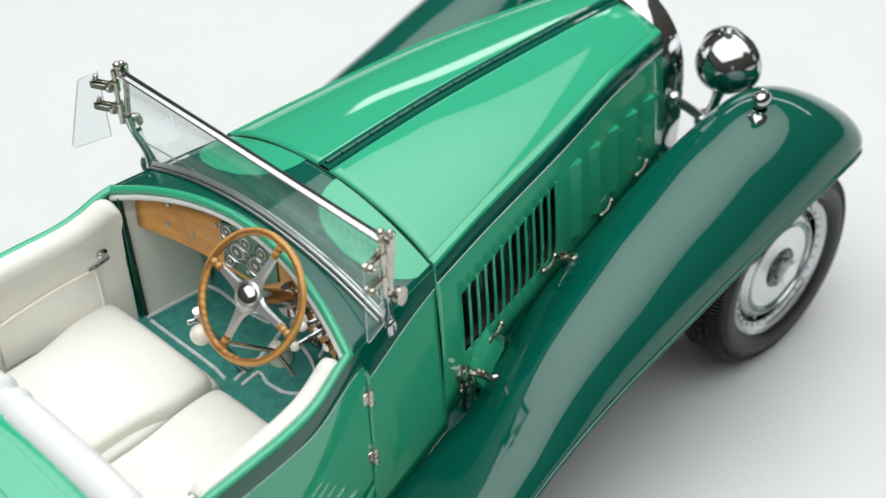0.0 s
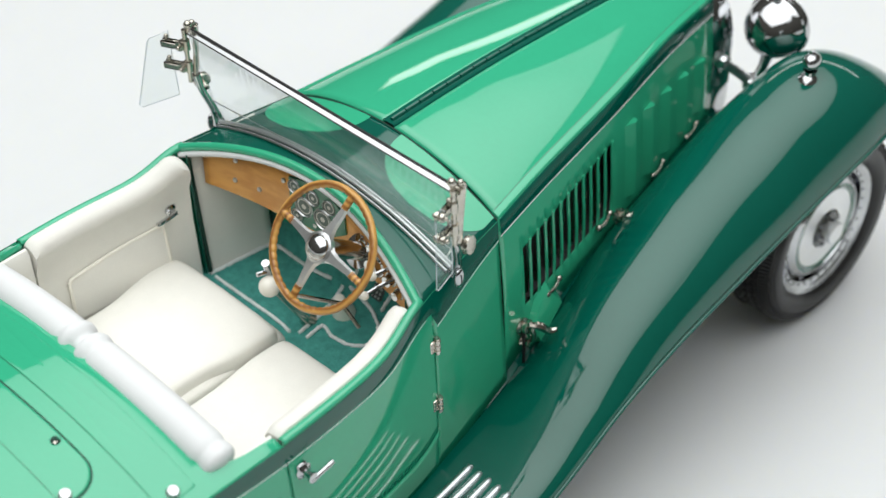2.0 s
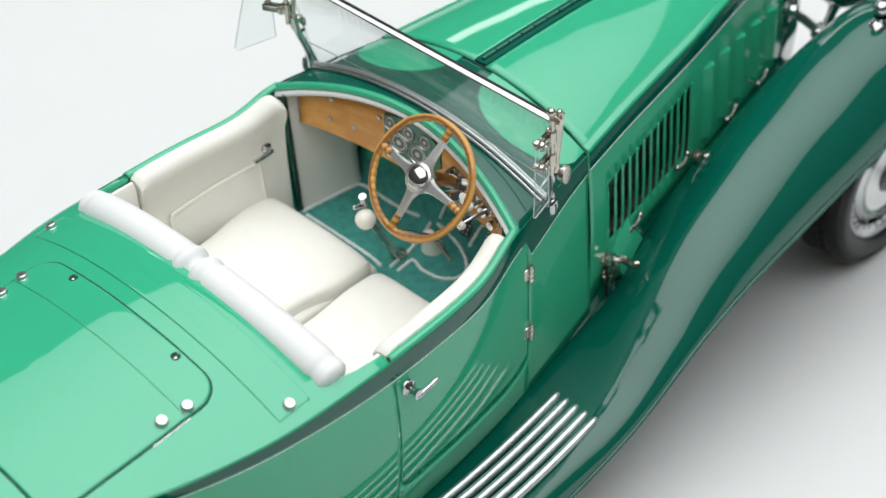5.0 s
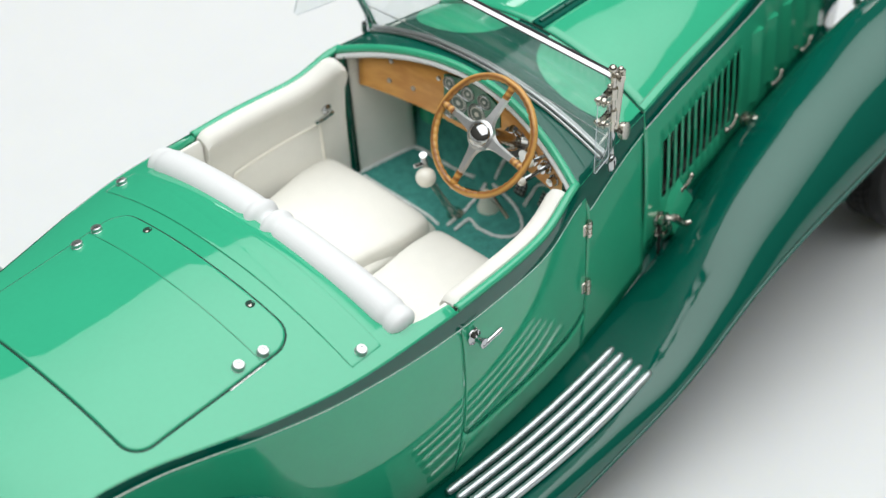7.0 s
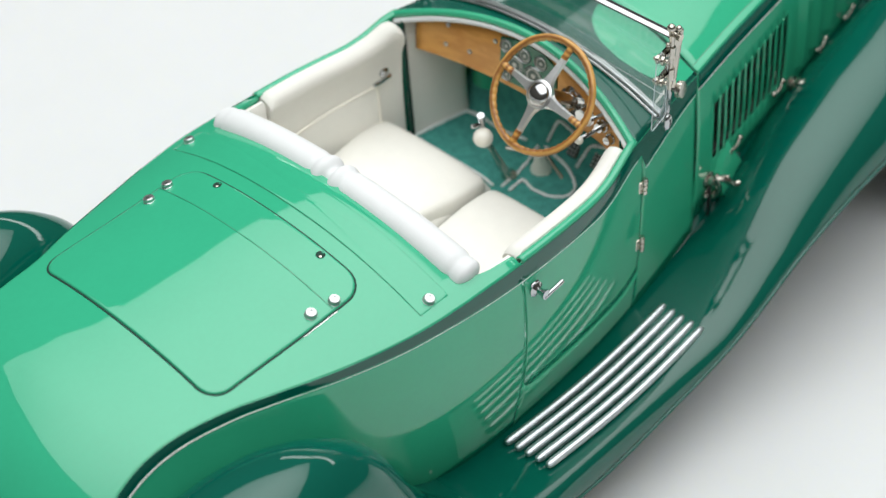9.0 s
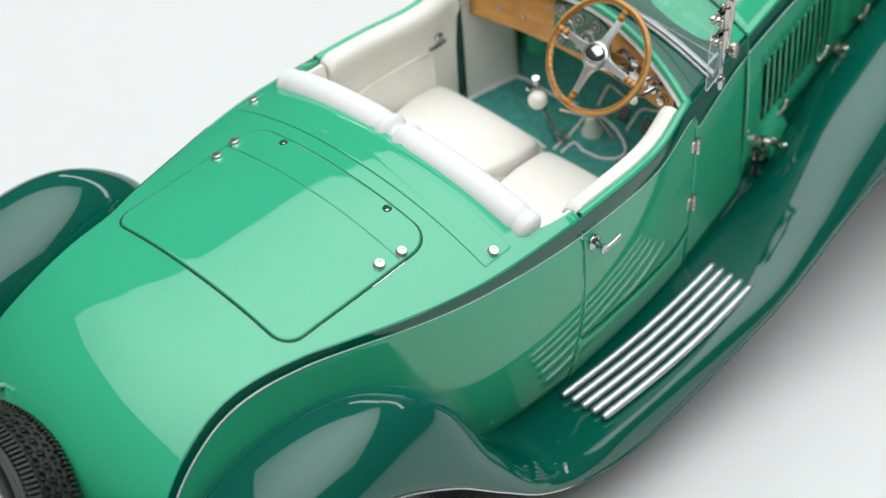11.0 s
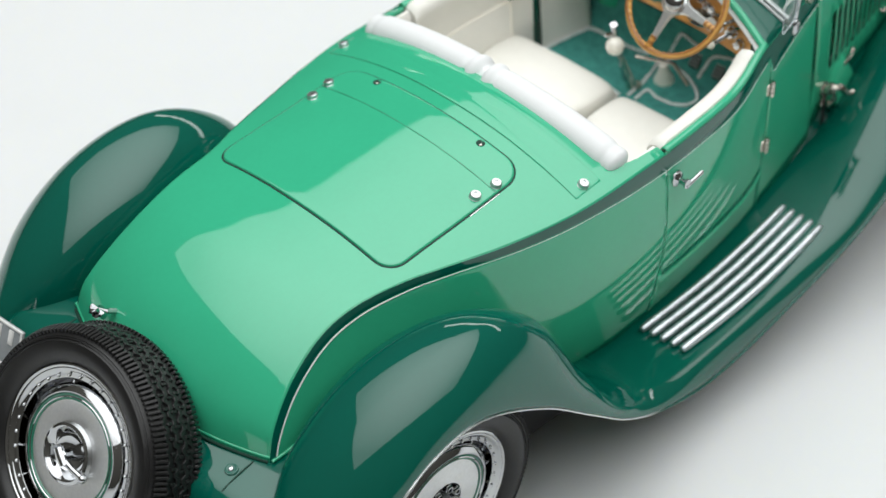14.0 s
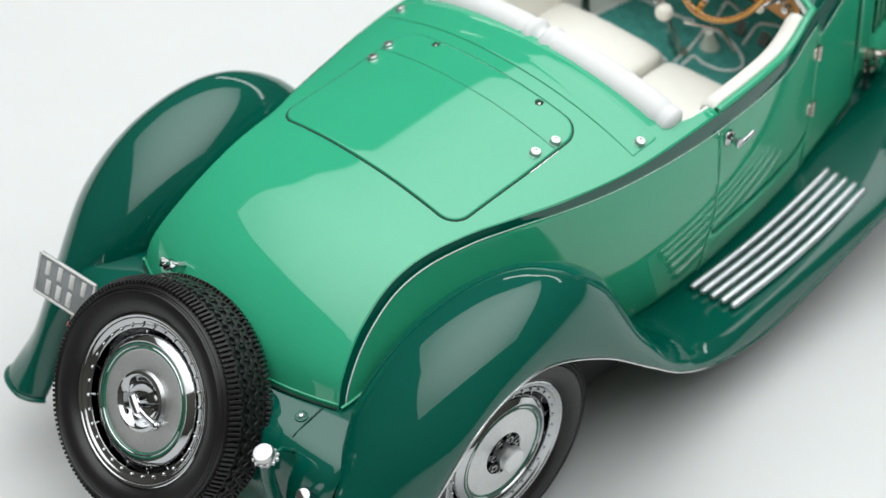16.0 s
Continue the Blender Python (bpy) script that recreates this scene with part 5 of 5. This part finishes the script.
# ---- windscreen ----
def build_windscreen():
    tl, tr = np.array((123.0, 38.2, 99.6)), np.array((123.0, -38.2, 99.6))
    base = [(125.2, y, scuttle_height(125.2, y) + 0.8) for y in np.linspace(35.0, -35.0, 40)]
    top = [tl + (tr - tl) * k for k in np.linspace(0, 1, 40)]
    rows = []
    for k in (0.0, 0.5, 1.0):
        rows.append([np.array(b) * (1 - k) + t * k for b, t in zip(base, top)])
    g = part("windscreen", Shape().grid(rows), GLASS, car, "clear windscreen pane", solid=0.3)
    g.visible_shadow = False
    part("rail_strip", Shape().tube([tl + (0.72, 0, 0.36), tr + (0.72, 0, 0.36)], 0.42, 8), BLACK, g, "thin black strip behind the top rail")
    section = [(0.8 * dx, 0.8 * dz) for dx, dz in ((-0.92, -0.02), (-0.86, 0.16), (-0.66, 0.30), (0.28, 0.72), (0.48, 0.70), (0.58, 0.42), (0.5, -0.45), (0.15, -0.62), (-0.5, -0.55), (-0.78, -0.25))]
    part("screen_top_rail", Shape().grid([[end + np.array((dx, 0, dz)) for dx, dz in section] for end in (tl, tr)], close_v=True).cap([tl + np.array((dx, 0, dz)) for dx, dz in section]).cap([tr + np.array((dx, 0, dz)) for dx, dz in section]), CHROME, g, "chrome windscreen top rail")
    part("screen_base_rail", Shape().tube(base, 0.5, 10).tube([(p[0] - 1.0, p[1] * 0.985, p[2] - 0.3) for p in base], 0.36, 8).tube([(p[0] + 1.0, p[1] * 0.985, p[2] - 0.3) for p in base], 0.36, 8), SATIN, g, "chrome windscreen base rail")
    part("screen_mid_line", Shape().tube([np.array(base[0]) * 0.75 + tl * 0.25, (125.0, 0, 85.0), np.array(base[-1]) * 0.75 + tr * 0.25], 0.12, 6), STEEL, g, "fine edge of the lower pane")
    for sy in (-1, 1):
        y = sy * 38.2
        # stem rising from the scuttle, then the upright the brackets hang on
        h = Shape().tube(spline([(125.6, sy * 35.6, 76.2), (125.2, sy * 36.6, 80), (123.8, sy * 37.8, 85), (123.2, y, 89)], 10), [1.5, 1.2, 1.0, 0.9, 0.85, 0.85, 0.85, 0.85, 0.9, 1.0], 12)
        part("screen_stem", h, CHROME, g, "curved chrome windscreen stem")
        # flat bar, pivot tube and ball nuts
        lean = np.array(Matrix.Translation((124.2, sy * 38.5, 93.6)) @ Matrix.Rotation(radians(7), 4, "Y") @ Matrix.Rotation(radians(35 * sy), 4, "Z"))
        h = Shape().box((0, 0, 0), (2.0, 0.9, 14.2), lean, 0.3)
        h.tube([(122.3, sy * 39.0, 87.2), (122.3, sy * 39.0, 100.4)], 0.55, 10)
        h.tube([(122.9, y, 99.2), (122.9, y, 101.2)], 0.5, 10).ball((122.9, y, 101.6), 0.95, 12)
        h.tube([(124.2, sy * 38.9, 99.4), (124.4, sy * 38.9, 100.6)], 0.4, 8).ball((124.5, sy * 38.9, 101.0), 0.72, 12)
        h.tube([(124.0, sy * 37.6, 99.4), (124.0, sy * 40.0, 99.4)], 0.8, 10)
        part("screen_upright", h, NICKEL, g, "nickel windscreen upright with ball nuts")
        for z in (96.6, 91.2):
            cx, cy, turn = (120.6, 41.4, 115) if sy > 0 else (120.5, -38.9, 15)
            base = Matrix.Translation((cx, cy, z)) @ Matrix.Rotation(radians(turn), 4, "Z")
            h = Shape()
            for off in (-0.55, 0.55):
                # two cheeks with rounded ends grip the pane
                h.box((0.2, off, 0), (4.6, 0.5, 1.5), np.array(base), 0.22)
                h.lathe([(0, 0.3), (0.95, 0.28), (1.05, 0.1), (1.05, -0.3), (0, -0.32)], np.array(base @ Matrix.Translation((-2.0, off, 0)) @ Matrix.Rotation(radians(90), 4, "X")), 16)
            h.tube([np.array(base @ Vector((-2.0, -1.2, 0)))[:3], np.array(base @ Vector((-2.0, 1.2, 0)))[:3]], 0.38, 8)
            for k in (-1.25, 1.25):
                h.ball(np.array(base @ Vector((-2.0, k, 0))), 0.52, 10)
            h.tube([(122.3, sy * 39.0, z - 1.2), (122.3, sy * 39.0, z + 1.2)], 0.95, 12)
            h.tube([np.array(base @ Vector((1.2, 0, 0.7)))[:3], np.array(base @ Vector((1.2, 0, 1.5)))[:3]], 0.35, 8).ball(np.array(base @ Vector((1.2, 0, 1.7))), 0.55, 10)
            part("wing_clamp", h, NICKEL, g, "nickel clamp holding the wind deflector")
        part("thumb_screw", Shape().lathe([(0, 0.9), (1.9, 0.8), (2.0, 0.3), (1.9, -0.4), (0.7, -0.6), (0.6, -2.6)], frame_to((125.4, sy * 39.4, 85.6), (0.3, sy, 0.15)), 9), NICKEL, g, "round nickel thumb screw")
        part("base_clamp", Shape().ball((125.0, sy * 37.2, 76.0), 1.6, 18, (0.85, 0.5, 1.4)), CHROME, g, "oval chrome screen clamp")
        part("clamp_slot", Shape().box((124.9, sy * 38.0, 76.3), (0.3, 0.12, 2.0), b=0.03), BLACK, g, "dark slot in the clamp")
        if sy > 0:
            q = [(121, 42.9, 99), (120.8, 50.2, 93.6), (120.7, 50.9, 92.4), (119.5, 56.0, 74.2), (119.6, 55.2, 73.8), (121, 42.1, 83)]
        else:
            q = [(121.4, -39.0, 95.0), (119.2, -39.0, 98.0), (117.7, -39.0, 96.6), (117.2, -39.0, 79.2), (117.6, -39.0, 78.8), (121.6, -39.0, 80.8)]
        q = [np.array(p) for p in q]
        nrm = np.cross(q[1] - q[0], q[-1] - q[0])
        nrm = nrm / np.linalg.norm(nrm) * 0.2
        w = part("wind_wing", Shape().grid([[p - nrm for p in q], [p + nrm for p in q]], close_v=True).cap([p - nrm for p in q]).cap([p + nrm for p in q]), GLASS, car, "clear side wind deflector")
        w.visible_shadow = False
        part("wind_wing_edge", Shape().tube(q, 0.09, 6, closed=True), EDGE, w, "fine polished edge")


for side in (-1, 1):
    build_flank(side)
build_rear_deck()
build_deck_fittings()
build_scuttle()
build_bonnet()
for side in (-1, 1):
    build_bonnet_side(side)
    build_side_cover(side)
    build_wing(side)
build_engine_bay()
build_chassis()
for side in (-1, 1):
    build_wheel("wheel", (0.5, side * 47.8, 25.8), (0, side, 0))
    build_wheel("wheel", (236.8, side * 49.8, 25.8), (0, side, 0))
tilt = radians(32.5)
yaw = radians(4.5)
build_wheel("spare_wheel", (-54.6, 0.2, 48.9), (-math.cos(tilt) * math.cos(yaw), -math.cos(tilt) * math.sin(yaw), math.sin(tilt)), False)
build_tail()
build_cockpit()
build_windscreen()
